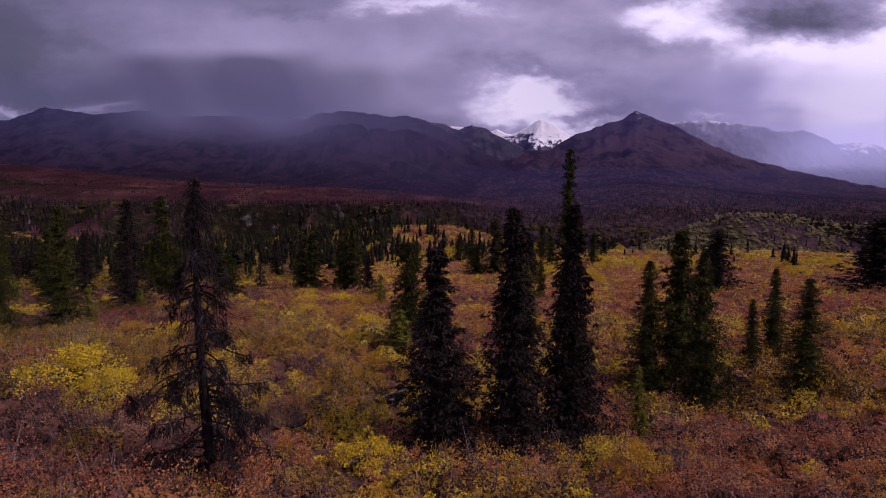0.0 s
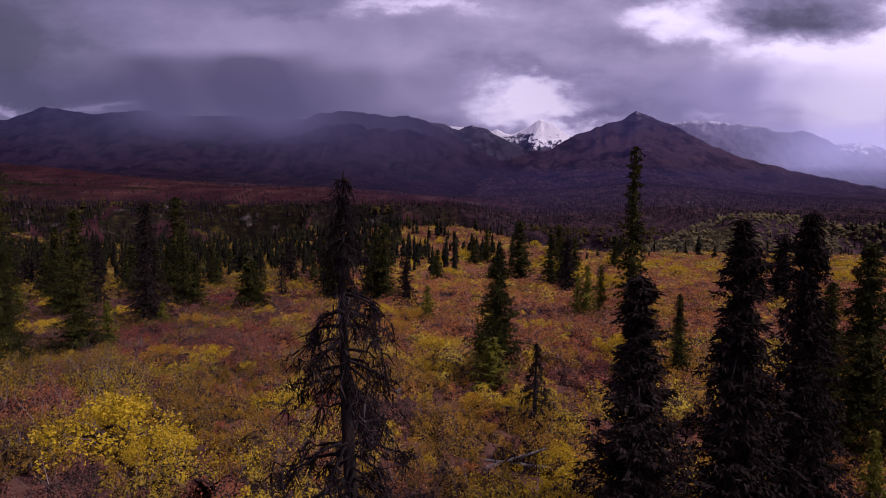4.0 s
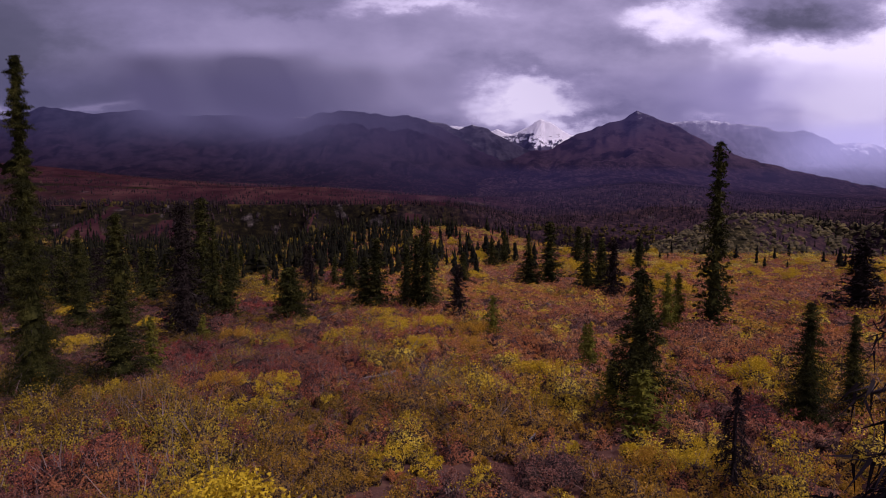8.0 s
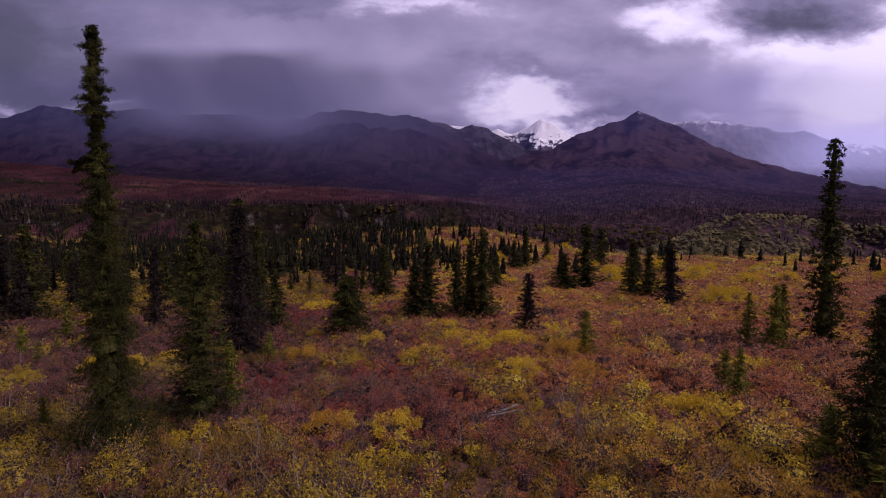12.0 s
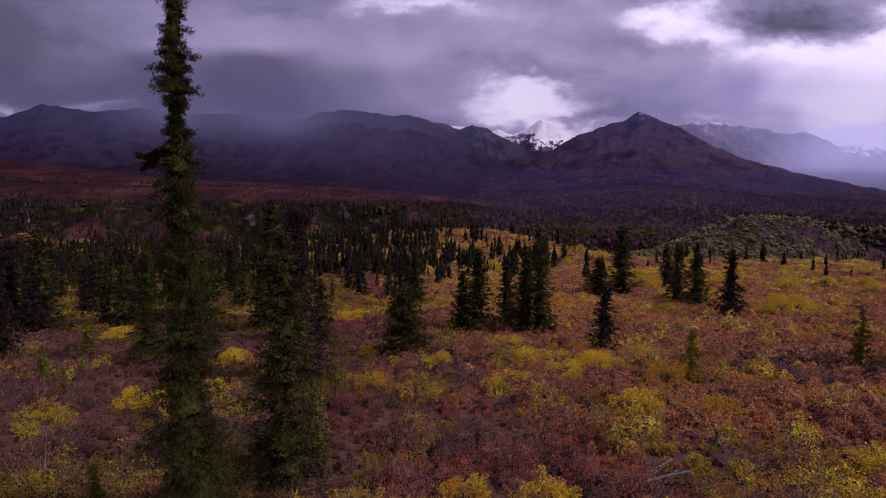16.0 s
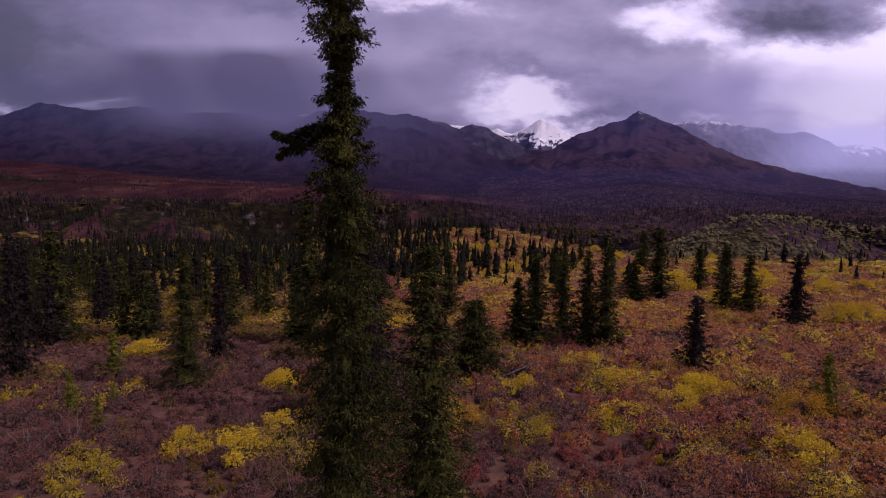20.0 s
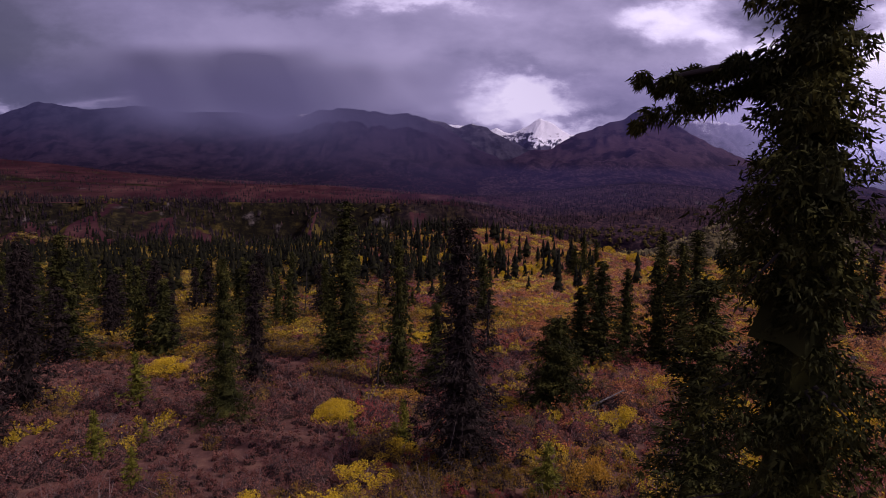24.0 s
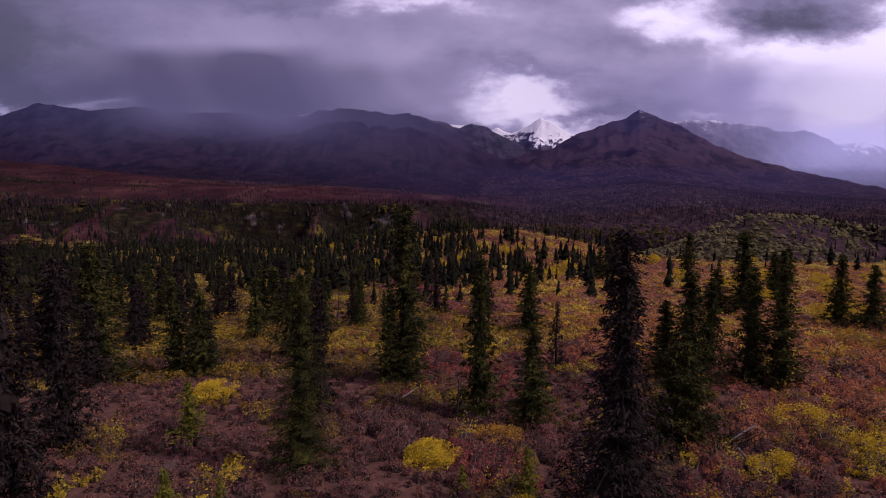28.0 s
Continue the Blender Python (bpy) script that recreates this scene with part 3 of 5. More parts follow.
# ---- plants: trees ----
def cloud_of(points, size, aspect, out_dir, droop, spin):
    """Small pointed blades at points: out_dir N x 3 the way they point."""
    n = len(points)
    side = np.cross(out_dir, spin)
    side /= np.linalg.norm(side, axis=1, keepdims=True) + 1e-6
    size = np.broadcast_to(np.asarray(size, float), (n,))[:, None]
    tip = points + out_dir * size + np.array([0, 0, -1.0]) * droop * size
    a = points - side * size * aspect * 0.5
    b = points + side * size * aspect * 0.5
    v = np.stack([a, b, tip], 1).reshape(-1, 3)
    return v, np.arange(3 * n).reshape(-1, 3)


def unit(v):
    return v / (np.linalg.norm(v, axis=-1, keepdims=True) + 1e-9)


def tube(path, radii, sides=6):
    """Rings along a path, as verts and quads."""
    path = np.asarray(path, float)
    k = len(path)
    ang = np.linspace(0, 2 * np.pi, sides, endpoint=False)
    d = unit(np.gradient(path, axis=0))
    ref = np.where(np.abs(d[:, 2:3]) > 0.9, np.array([[1.0, 0, 0]]), np.array([[0, 0, 1.0]]))
    s = unit(np.cross(d, ref))
    q = np.cross(d, s)
    ring = path[:, None] + (s[:, None] * np.cos(ang)[None, :, None] + q[:, None] * np.sin(ang)[None, :, None]) * np.asarray(radii)[:, None, None]
    f = []
    for i in range(k - 1):
        for j in range(sides):
            f.append((i * sides + j, i * sides + (j + 1) % sides, (i + 1) * sides + (j + 1) % sides, (i + 1) * sides + j))
    return ring.reshape(-1, 3), np.array(f)


def joined(pieces):
    vs, fs, n = [], [], 0
    for v, f in pieces:
        vs.append(v)
        fs.append(f + n)
        n += len(v)
    return np.concatenate(vs), np.concatenate(fs)


def with_sticks(name, v, f, mat, sticks, wood):
    """A crown: blades and the limbs that carry them, in two materials."""
    if not sticks:
        return mesh_from(name, v, f, mat)
    sv, sf = joined(sticks)
    tri = np.concatenate([sf[:, (0, 1, 2)], sf[:, (0, 2, 3)]])
    me = mesh_from(name, np.concatenate([v, sv]), np.concatenate([f, tri + len(v)]), mat)
    me.materials.append(wood)
    me.polygons.foreach_set("material_index", np.concatenate([np.zeros(len(f), np.int32), np.ones(len(tri), np.int32)]))
    return me


def spruce_meshes(name, seed, H, R, mat, shape=0.9, levels=46, per=7, sprays=9, low=0.05, lump=0.35, droop=0.45, blade=0.2, bare=0.0, lean=0.0, tip_club=0.0, sticks=0.2, floor=0.05, heart=0.36, thin=0.42, across=0.17, sprig=0.075):
    """Trunk and crown of one conifer; returns two meshes."""
    r = np.random.default_rng(seed)
    zt = np.linspace(0, 1, 12)
    bend = lean * zt ** 2 * H
    wig = np.cumsum(r.normal(0, 0.012, 12)) * H * 0.15
    axis = np.stack([bend + wig - wig[0], np.cumsum(r.normal(0, 0.01, 12)) * H * 0.1, zt * H], -1)
    tv, tf = tube(axis, (0.020 * H * 0.55 + 0.03) * (1 - zt) ** 0.8 + 0.008, 8)
    trunk = mesh_from(name + "_trunk", tv, tf, M_BARK, True)
    pts, dirs, sizes = [], [], []
    limb_pieces = []
    # shaggy heart of the crown: overlapping ragged skirts round the trunk
    hv, hf, sides = [], [], 9
    skirts = max(10, levels // 4)
    for k in range(skirts):
        t0 = low + (1 - low) * k / skirts
        t1 = min(0.99, t0 + (1 - low) * 2.0 / skirts)
        wide = R * heart * ((1 - t0) ** shape * (1 - floor) + floor * min(1.0, (1 - t0) / 0.06)) * (1 + 0.6 * lump * (r.random() - 0.5))
        c0 = np.array([np.interp(t0, zt, axis[:, 0]), np.interp(t0, zt, axis[:, 1]), t0 * H])
        c1 = np.array([np.interp(t1, zt, axis[:, 0]), np.interp(t1, zt, axis[:, 1]), t1 * H])
        an = np.linspace(0, 2 * np.pi, sides, endpoint=False) + r.random() * 6
        jag = 0.55 + 0.8 * r.random(sides)
        low_ring = c0 + np.stack([np.cos(an) * jag * wide, np.sin(an) * jag * wide, -(0.2 + droop * 0.5) * wide * jag + r.normal(0, 0.03, sides) * R], -1)
        for s in range(sides):
            n0 = len(hv) * 3
            hv.append(np.stack([low_ring[s], low_ring[(s + 1) % sides], c1]))
            hf.append((n0, n0 + 1, n0 + 2))
    hv, hf = np.concatenate(hv), np.array(hf)
    for k in range(levels):
        t = low + (1 - low) * (k + r.random() * 0.7) / levels
        t = min(t, 0.995)
        centre = np.array([np.interp(t, zt, axis[:, 0]), np.interp(t, zt, axis[:, 1]), t * H])
        ring = R * ((1 - t) ** shape * (1 - floor) + floor * min(1.0, (1 - t) / 0.04 + 0.2)) * (1 + lump * (r.random() - 0.5) * 2)
        if tip_club:
            ring += R * tip_club * math.exp(-((t - 0.93) / 0.05) ** 2)
        count = max(3, int(round(per * (0.55 + 0.45 * (1 - t)))))
        for b in range(count):
            if r.random() < bare:
                continue
            ang = r.random() * 2 * np.pi
            length = ring * (0.55 + 0.55 * r.random())
            out = np.array([math.cos(ang), math.sin(ang), 0.0])
            m = max(3, int(sprays * (0.4 + 0.6 * length / R)))
            s = 0.18 + 0.82 * r.random(m) ** 0.75
            drop = -droop * length * s ** 1.4 + 0.16 * length * s ** 3 + (0.25 * (t > 0.8)) * length * s
            p = centre + out * (s * length)[:, None] + np.stack([0 * s, 0 * s, drop], -1)
            aside = np.array([-out[1], out[0], 0.0])
            p = p + aside * (r.normal(0, across, m) * length)[:, None] + r.normal(0, 0.024 * R, p.shape)
            p[:, 2] -= np.abs(r.normal(0, 0.10, m)) * length * (0.4 + droop)
            # needles gather in sprigs along the bough
            off = unit(r.normal(0, 1, (m, 3))) * (0.3 + 0.7 * r.random((m, 1))) * sprig * R * np.array([1.0, 1.0, 0.8])
            p = p[r.integers(0, max(2, m // 8), m)] + off
            d = out * 0.40 + unit(off) * 0.5 + r.normal(0, 0.45, (m, 3))
            d[:, 2] -= 0.1 + 0.4 * droop
            pts.append(p)
            dirs.append(unit(d))
            sizes.append(blade * (0.6 + 0.7 * r.random(m)))
            if r.random() < sticks:
                e = p[np.argmax(s)]
                mid = centre * 0.5 + e * 0.5 + np.array([0, 0, 0.04 * length])
                limb_pieces.append(tube([centre, mid, e], [0.018 * R + 0.006, 0.010 * R + 0.004, 0.003], 3))
    pts, dirs, sizes = np.concatenate(pts), np.concatenate(dirs), np.concatenate(sizes)
    v, f = cloud_of(pts, sizes, thin, dirs, 0.2, r.normal(0, 1, pts.shape))
    v, f = joined([(v, f), (hv, hf)])
    return trunk, with_sticks(name + "_crown", v, f, mat, limb_pieces, M_BARK)


def tree_of(name, label, parts_of, category="tree", group=""):
    root = tagged(new(name), label, category, group)
    for part_name, me in zip(("trunk", "crown"), parts_of):
        if me is not None:
            ob = new(part_name, me)
            ob.parent = root
    return root


class Kind:
    """A kind of tree: a few masters, then copies scaled to each one's height and spread."""

    def __init__(self, name, label, H, R, group, mat, count=3, wide=1.3, **shape):
        self.wide = wide
        self.H, self.R, self.masters, self.used = H, R, [], 0
        self.name, self.label, self.group = name, label, group
        self.meshes = [spruce_meshes(name, 100 * len(name) + 7 * i + int(H * 3), H, R, mat, **shape) for i in range(count)]

    def __call__(self, x, y, h, r):
        i = self.used % len(self.meshes)
        turn = (self.used * 137.5) % 360
        self.used += 1
        z = float(land(x, y))
        size = Matrix.Diagonal((r * self.wide / self.R, r * self.wide / self.R, h / self.H, 1))
        if len(self.masters) <= i:
            root = tree_of(self.name, self.label, self.meshes[i], group=self.group)
            root.matrix_basis = pose(x, y, z - 0.05, 0, 0, turn) @ size
            self.masters.append(root)
        else:
            root = copy_thing(self.masters[i], pose(x, y, z - 0.05, 0, 0, turn))
            root.scale = (r * self.wide / self.R, r * self.wide / self.R, h / self.H)
        return root


dark_spruce = Kind("black_spruce", "dark weathered spruce with drooping sparse lower branches", 8.0, 1.2, "spruces on the plain", M_DARK, 3,
                   wide=1.9, shape=0.95, levels=50, per=9, sprays=32, droop=0.8, blade=0.15, lump=0.5, tip_club=0.14, floor=0.10)
shaggy_spruce = Kind("shaggy_spruce", "nearly black shaggy spruce with drooping tangled branches", 7.0, 1.0, "three black spruces", M_DARK, 3,
                     wide=1.5, shape=1.05, levels=72, per=11, sprays=60, droop=0.9, blade=0.10, lump=0.5, tip_club=0.05, floor=0.10, sticks=0.35)
green_spruce = Kind("spruce_tree", "dark green conical spruce standing in shrubs", 8.0, 1.2, "spruces on the plain", M_NEEDLE, 4,
                    wide=2.05, shape=1.0, levels=50, per=9, sprays=32, droop=0.45, blade=0.14, lump=0.4, floor=0.07)
fine_spruce = Kind("full_spruce", "dense dark green spruce with layered branches", 8.5, 1.1, "spruces on the plain", M_NEEDLE, 2,
                   wide=1.75, shape=1.0, levels=70, per=11, sprays=80, across=0.12, droop=0.45, blade=0.066, lump=0.45, floor=0.10)
column_spruce = Kind("column_spruce", "tall narrow columnar dark green spruce", 13.0, 1.1, "spruces on the plain", M_NEEDLE, 2,
                     wide=1.75, shape=0.9, levels=80, per=9, sprays=26, droop=0.5, blade=0.16, lump=0.35, floor=0.26)
edge_spruce = Kind("spruce_tree", "dark green spruce at the edge of the plain", 8.0, 1.2, "spruces on the plain", M_NEEDLE, 3,
                   wide=2.25, shape=0.95, levels=40, per=8, sprays=15, droop=0.45, blade=0.22, lump=0.45, floor=0.06, sticks=0.05)
edge_dark_spruce = Kind("black_spruce", "dark weathered spruce at the edge of the plain", 8.0, 1.2, "spruces on the plain", M_DARK, 2,
                        wide=2.0, shape=0.95, levels=40, per=8, sprays=15, droop=0.8, blade=0.22, lump=0.5, floor=0.09, sticks=0.05)
young_spruce = Kind("young_spruce", "small bright green young spruce among shrubs", 2.5, 0.5, "young spruces", M_YOUNG, 3,
                    wide=1.7, shape=1.0, levels=26, per=8, sprays=18, droop=-0.1, blade=0.10, lump=0.5)
round_spruce = Kind("round_spruce", "short broad rounded dark spruce", 5.0, 1.6, "spruces on the plain", M_NEEDLE, 1,
                    wide=1.15, shape=0.45, levels=44, per=16, sprays=54, droop=0.3, blade=0.14)
bushy_spruce = Kind("bushy_spruce", "bushy dark green spruce with wide skirts", 6.0, 1.3, "spruces on the plain", M_NEEDLE, 3,
                    wide=1.5, shape=0.9, levels=56, per=10, sprays=56, droop=0.15, blade=0.105, lump=0.5, floor=0.08)
drooping_spruce = Kind("drooping_spruce", "large half-dead spruce with grey drooping branches", 11.0, 1.6, "spruces on the plain", M_DARK, 1,
                       wide=1.5, shape=1.2, levels=84, per=9, sprays=56, droop=0.95, blade=0.11, lump=0.55, bare=0.2, sticks=0.8, tip_club=0.08, floor=0.13)


def dead_meshes(seed, H, R, levels=46, twigs=22):
    """A dead conifer: bare trunk and hooked, drooping grey limbs with bunches of hanging twigs."""
    r = np.random.default_rng(seed)
    zt = np.linspace(0, 1, 14)
    axis = np.stack([0.03 * H * np.sin(zt * 2.2), 0.01 * H * np.sin(zt * 5), zt * H], -1)
    tv, tf = tube(axis, (0.0145 * H + 0.03) * (1 - zt) ** 0.75 + 0.012, 9)
    limb, pts, dirs, sizes = [], [], [], []
    for k in range(levels):
        t = 0.05 + 0.94 * (k + r.random()) / levels
        c = np.array([np.interp(t, zt, axis[:, 0]), np.interp(t, zt, axis[:, 1]), t * H])
        head = t >= 0.78
        ring = R * (0.09 + 0.06 * math.sin(t * 60)) * min(1.0, (1.02 - t) / 0.08) if head else R * ((1 - t) ** 1.1 * 1.12 + 0.08)
        for b in range(r.integers(2, 4) + 3 * int(head)):
            ang = r.random() * 2 * np.pi
            out = np.array([math.cos(ang), math.sin(ang), 0.0])
            length = ring * (0.45 + 0.75 * r.random())
            s = np.linspace(0, 1, 7)
            bow = (0.2 if head else 0.34) + 0.42 * r.random()
            p = c + out * (length * (s - 0.18 * s ** 3))[:, None]
            p[:, 2] += length * (0.12 * s - bow * s ** 1.6 + 0.45 * bow * s ** 5)
            p[1:] += r.normal(0, 0.022 * R, (6, 3)) * s[1:, None]
            limb.append(tube(p, (0.010 * R + 0.006) * (1 - s) ** 0.8 + 0.004, 4))
            # side shoots that hang and curl
            for w in range(int(2 + 6 * length / R)):
                q = 0.3 + 0.7 * r.random()
                a = np.array([np.interp(q, s, p[:, i]) for i in range(3)])
                go = unit(out * 0.35 + np.array([-out[1], out[0], 0]) * r.normal(0, 0.8) + np.array([0, 0, -0.9]))
                ln = R * (0.10 + 0.20 * r.random())
                e = a + go * ln
                limb.append(tube([a, a + go * ln * 0.55 + out * 0.03, e + out * 0.05 + (0, 0, 0.25 * ln)], [0.009, 0.007, 0.003], 3))
                m = twigs
                u = r.random((m, 1))
                base = a + go * ln * u + r.normal(0, 0.018 * R, (m, 3))
                d = go * 0.6 + r.normal(0, 0.6, (m, 3))
                pts.append(base)
                dirs.append(unit(d))
                sizes.append((0.05 if head else 0.085) * R * (0.4 + r.random(m)))
    pts, dirs, sizes = np.concatenate(pts), np.concatenate(dirs), np.concatenate(sizes)
    v, f = cloud_of(pts, sizes, 0.14, dirs, 0.5, r.normal(0, 1, pts.shape))
    return mesh_from("dead_trunk", tv, tf, M_DEADBARK, True), with_sticks("dead_crown", v, f, M_DEAD, limb, M_DEAD)


def dead_spruce(x, y, h, r, seed=3, label="dead bare spruce with hooked grey branches"):
    root = tree_of("dead_spruce", label, dead_meshes(seed + int(h * 10), h, r))
    root.matrix_basis = pose(x, y, float(land(x, y)) - 0.05, 0, 0, 40 * seed)
    return root


def snag(x, y, h, r):
    """A broken standing pole."""
    rr = np.random.default_rng(int(h * 10))
    zt = np.linspace(0, 1, 8)
    axis = np.stack([0.06 * h * np.sin(zt * 2), 0.03 * h * zt, zt * h], -1)
    pieces = [tube(axis, 0.10 * (1 - 0.7 * zt), 7)]
    for k in range(9):
        t = 0.3 + 0.65 * rr.random()
        a = rr.random() * 6.28
        c = np.array([0.06 * h * math.sin(t * 2), 0.03 * h * t, t * h])
        e = c + np.array([math.cos(a), math.sin(a), -0.3]) * (0.3 + 0.4 * rr.random())
        pieces.append(tube([c, (c + e) / 2 + (0, 0, 0.05), e], [0.02, 0.013, 0.004], 4))
    v, f = joined(pieces)
    ob = tagged(new("snag", mesh_from("snag", v, f, M_BARK, True)), "bare grey standing dead trunk", "snag")
    ob.matrix_basis = pose(x, y, float(land(x, y)) - 0.05)
    return ob


# the large dead spruce and the tallest spruce on the plain
dead_spruce(-6.3, 16.1, 8.35, 2.3, 5, "tall dead spruce with bare hooked drooping branches")


def tallest_spruce(x, y, h):
    trunk, crown = spruce_meshes("tallest_spruce", 77, h, 1.60, M_NEEDLE, shape=1.8, levels=120, per=12, sprays=230, low=0.02, across=0.12,
                                        lump=0.75, droop=0.5, blade=0.064, sticks=0.4, floor=0.22, thin=0.40, heart=0.42, sprig=0.050)
    root = tree_of("tallest_spruce", "very tall narrow spruce with one long side branch", (trunk, crown))
    r = np.random.default_rng(8)
    s = np.linspace(0, 1, 6)
    p = np.stack([-1.15 * s, 0.3 * s, 0.36 * s - 0.40 * s ** 2], -1)
    p[:, 2] += 0.70 * h
    lv, lf = tube(p, 0.055 * (1 - s) + 0.012, 5)
    arm = new("side_branch", mesh_from("side_branch", lv, lf, M_BARK, True))
    arm.parent = root
    # a few ragged drooping sprays along the branch, fuller towards its end
    clumps = []
    for k in range(26):
        q = 0.12 + 0.88 * k / 25
        clumps.append((q, 0.08 + 0.10 * r.random(), 300))
    base, d = [], []
    for q, wide, n in clumps:
        c = np.array([np.interp(q, s, p[:, i]) for i in range(3)]) + np.clip(r.normal(0, 1, 3), -1.1, 1.1) * np.array([0.07, 0.14, 0.13]) * (0.4 + q) - (0, 0, 0.08 * q)
        c[0] -= max(0.0, q - 1.0) * 1.2
        o = unit(r.normal(0, 1, (n, 3))) * r.random((n, 1)) ** 0.5 * wide
        o[:, 2] = o[:, 2] * 0.75 - 0.07 * q
        base.append(c + o)
        d.append(unit(o * 3 + np.array([-0.35, 0, -0.35]) + r.normal(0, 0.5, (n, 3))))
    base, d = np.concatenate(base), np.concatenate(d)
    n = len(base)
    v, f = cloud_of(base, 0.055 * (0.4 + 1.1 * r.random(n)), 0.36, d, 0.25, r.normal(0, 1, (n, 3)))
    sp = new("branch_needles", mesh_from("branch_needles", v, f, M_NEEDLE))
    sp.parent = root
    root.matrix_basis = pose(x, y, float(land(x, y)) - 0.05)
    return root


tallest_spruce(-29.08, 38.99, 15.9)

# ---- the trees of the plain ----
shaggy_spruce(0.0, 20.5, 7.4, 1.25)
shaggy_spruce(2.5, 21.0, 9.0, 1.20)
shaggy_spruce(4.7, 22.1, 9.4, 1.06)
dark_spruce(-54.9, 63.3, 11.6, 1.20)
dark_spruce(-56.5, 69.7, 10.2, 0.99)
dark_spruce(-8.8, 71.3, 5.8, 0.92)
dark_spruce(52.0, 72.8, 9.3, 2.86)
dark_spruce(33.9, 75.4, 8.2, 2.11)
dark_spruce(-44.6, 75.7, 8.8, 0.80)
dark_spruce(-69.5, 89.4, 10.0, 1.60)
dark_spruce(13.9, 97.4, 8.6, 1.36)
dark_spruce(-64.2, 106.5, 7.2, 0.90)
dark_spruce(-72.0, 109.2, 7.1, 1.48)
dark_spruce(-64.3, 144.7, 9.8, 1.43)
young_spruce(7.6, 23.2, 3.2, 0.45)
young_spruce(-2.6, 34.8, 2.7, 0.80)
young_spruce(-2.8, 37.9, 2.4, 0.64)
young_spruce(-32.7, 40.6, 2.0, 0.45)
young_spruce(-27.2, 46.2, 3.5, 0.55)
young_spruce(-1.6, 46.9, 2.9, 0.47)
young_spruce(-1.4, 48.8, 2.5, 0.55)
young_spruce(-27.9, 55.7, 2.5, 0.50)
young_spruce(-44.2, 57.7, 1.8, 0.32)
young_spruce(-47.1, 60.3, 2.6, 0.45)
young_spruce(-6.2, 60.3, 3.5, 0.62)
young_spruce(8.5, 62.0, 5.2, 0.76)
young_spruce(-46.0, 62.6, 1.5, 0.27)
young_spruce(-33.6, 63.4, 2.4, 0.42)
young_spruce(-36.3, 63.9, 1.5, 0.29)
young_spruce(10.4, 64.6, 5.0, 0.77)
young_spruce(8.6, 66.2, 4.2, 0.56)
young_spruce(-51.0, 71.9, 3.5, 0.64)
round_spruce(-24.9, 69.4, 5.6, 1.88)
fine_spruce(16.0, 26.4, 5.3, 0.90)
fine_spruce(9.9, 29.2, 6.5, 0.94)
fine_spruce(15.5, 30.1, 3.9, 0.48)
fine_spruce(17.8, 32.3, 4.9, 0.67)
fine_spruce(5.1, 36.6, 5.1, 0.84)
fine_spruce(7.4, 37.2, 4.5, 0.59)
fine_spruce(-27.7, 43.8, 9.3, 1.20)
fine_spruce(-43.8, 67.2, 9.4, 1.14)
green_spruce(-32.1, 72.6, 6.2, 1.04)
green_spruce(-34.7, 76.3, 10.6, 0.96)
green_spruce(-18.3, 84.4, 8.7, 1.45)
green_spruce(-13.5, 84.4, 9.0, 1.18)
green_spruce(-19.7, 85.2, 6.4, 1.14)
green_spruce(-41.0, 85.7, 7.5, 1.00)
green_spruce(-64.4, 86.8, 11.2, 1.72)
green_spruce(-14.8, 88.5, 8.0, 1.03)
green_spruce(16.1, 112.8, 8.4, 1.53)
green_spruce(-25.9, 114.2, 9.1, 1.55)
green_spruce(14.9, 116.9, 9.8, 1.41)
green_spruce(-78.1, 131.6, 8.8, 1.58)
green_spruce(7.7, 135.7, 6.9, 2.22)
green_spruce(-5.9, 135.9, 6.9, 1.39)
green_spruce(27.6, 155.3, 9.5, 1.57)
green_spruce(44.6, 180.4, 9.8, 1.73)
green_spruce(4.8, 196.5, 8.9, 1.79)
green_spruce(9.8, 206.3, 11.9, 1.77)
green_spruce(34.6, 212.0, 12.7, 2.19)
green_spruce(22.6, 241.0, 9.2, 1.46)
column_spruce(13.0, 63.4, 16.2, 0.98)
column_spruce(-12.0, 82.8, 10.2, 1.08)
column_spruce(-39.8, 86.6, 14.1, 1.30)
column_spruce(-47.7, 119.0, 8.8, 0.76)
column_spruce(11.8, 135.3, 13.0, 1.89)
bushy_spruce(11.4, 26.4, 7.2, 1.00)
bushy_spruce(11.5, 29.3, 7.8, 1.30)
bushy_spruce(-2.1, 36.5, 6.4, 1.20)
dead_spruce(-1.1, 30.0, 3.7, 1.05)
dead_spruce(-27.1, 90.1, 6.1, 1.31)
snag(-36.2, 75.5, 2.6, 0.29)
snag(-50.8, 119.3, 7.3, 0.46)
drooping_spruce(-31.0, 59.8, 11.1, 1.95)


# ---- far woods ----
def grow(k):
    """Tall timber stands in the valley beyond the stunted trees of the plain."""
    return 1 + 0.5 * (k - 1)


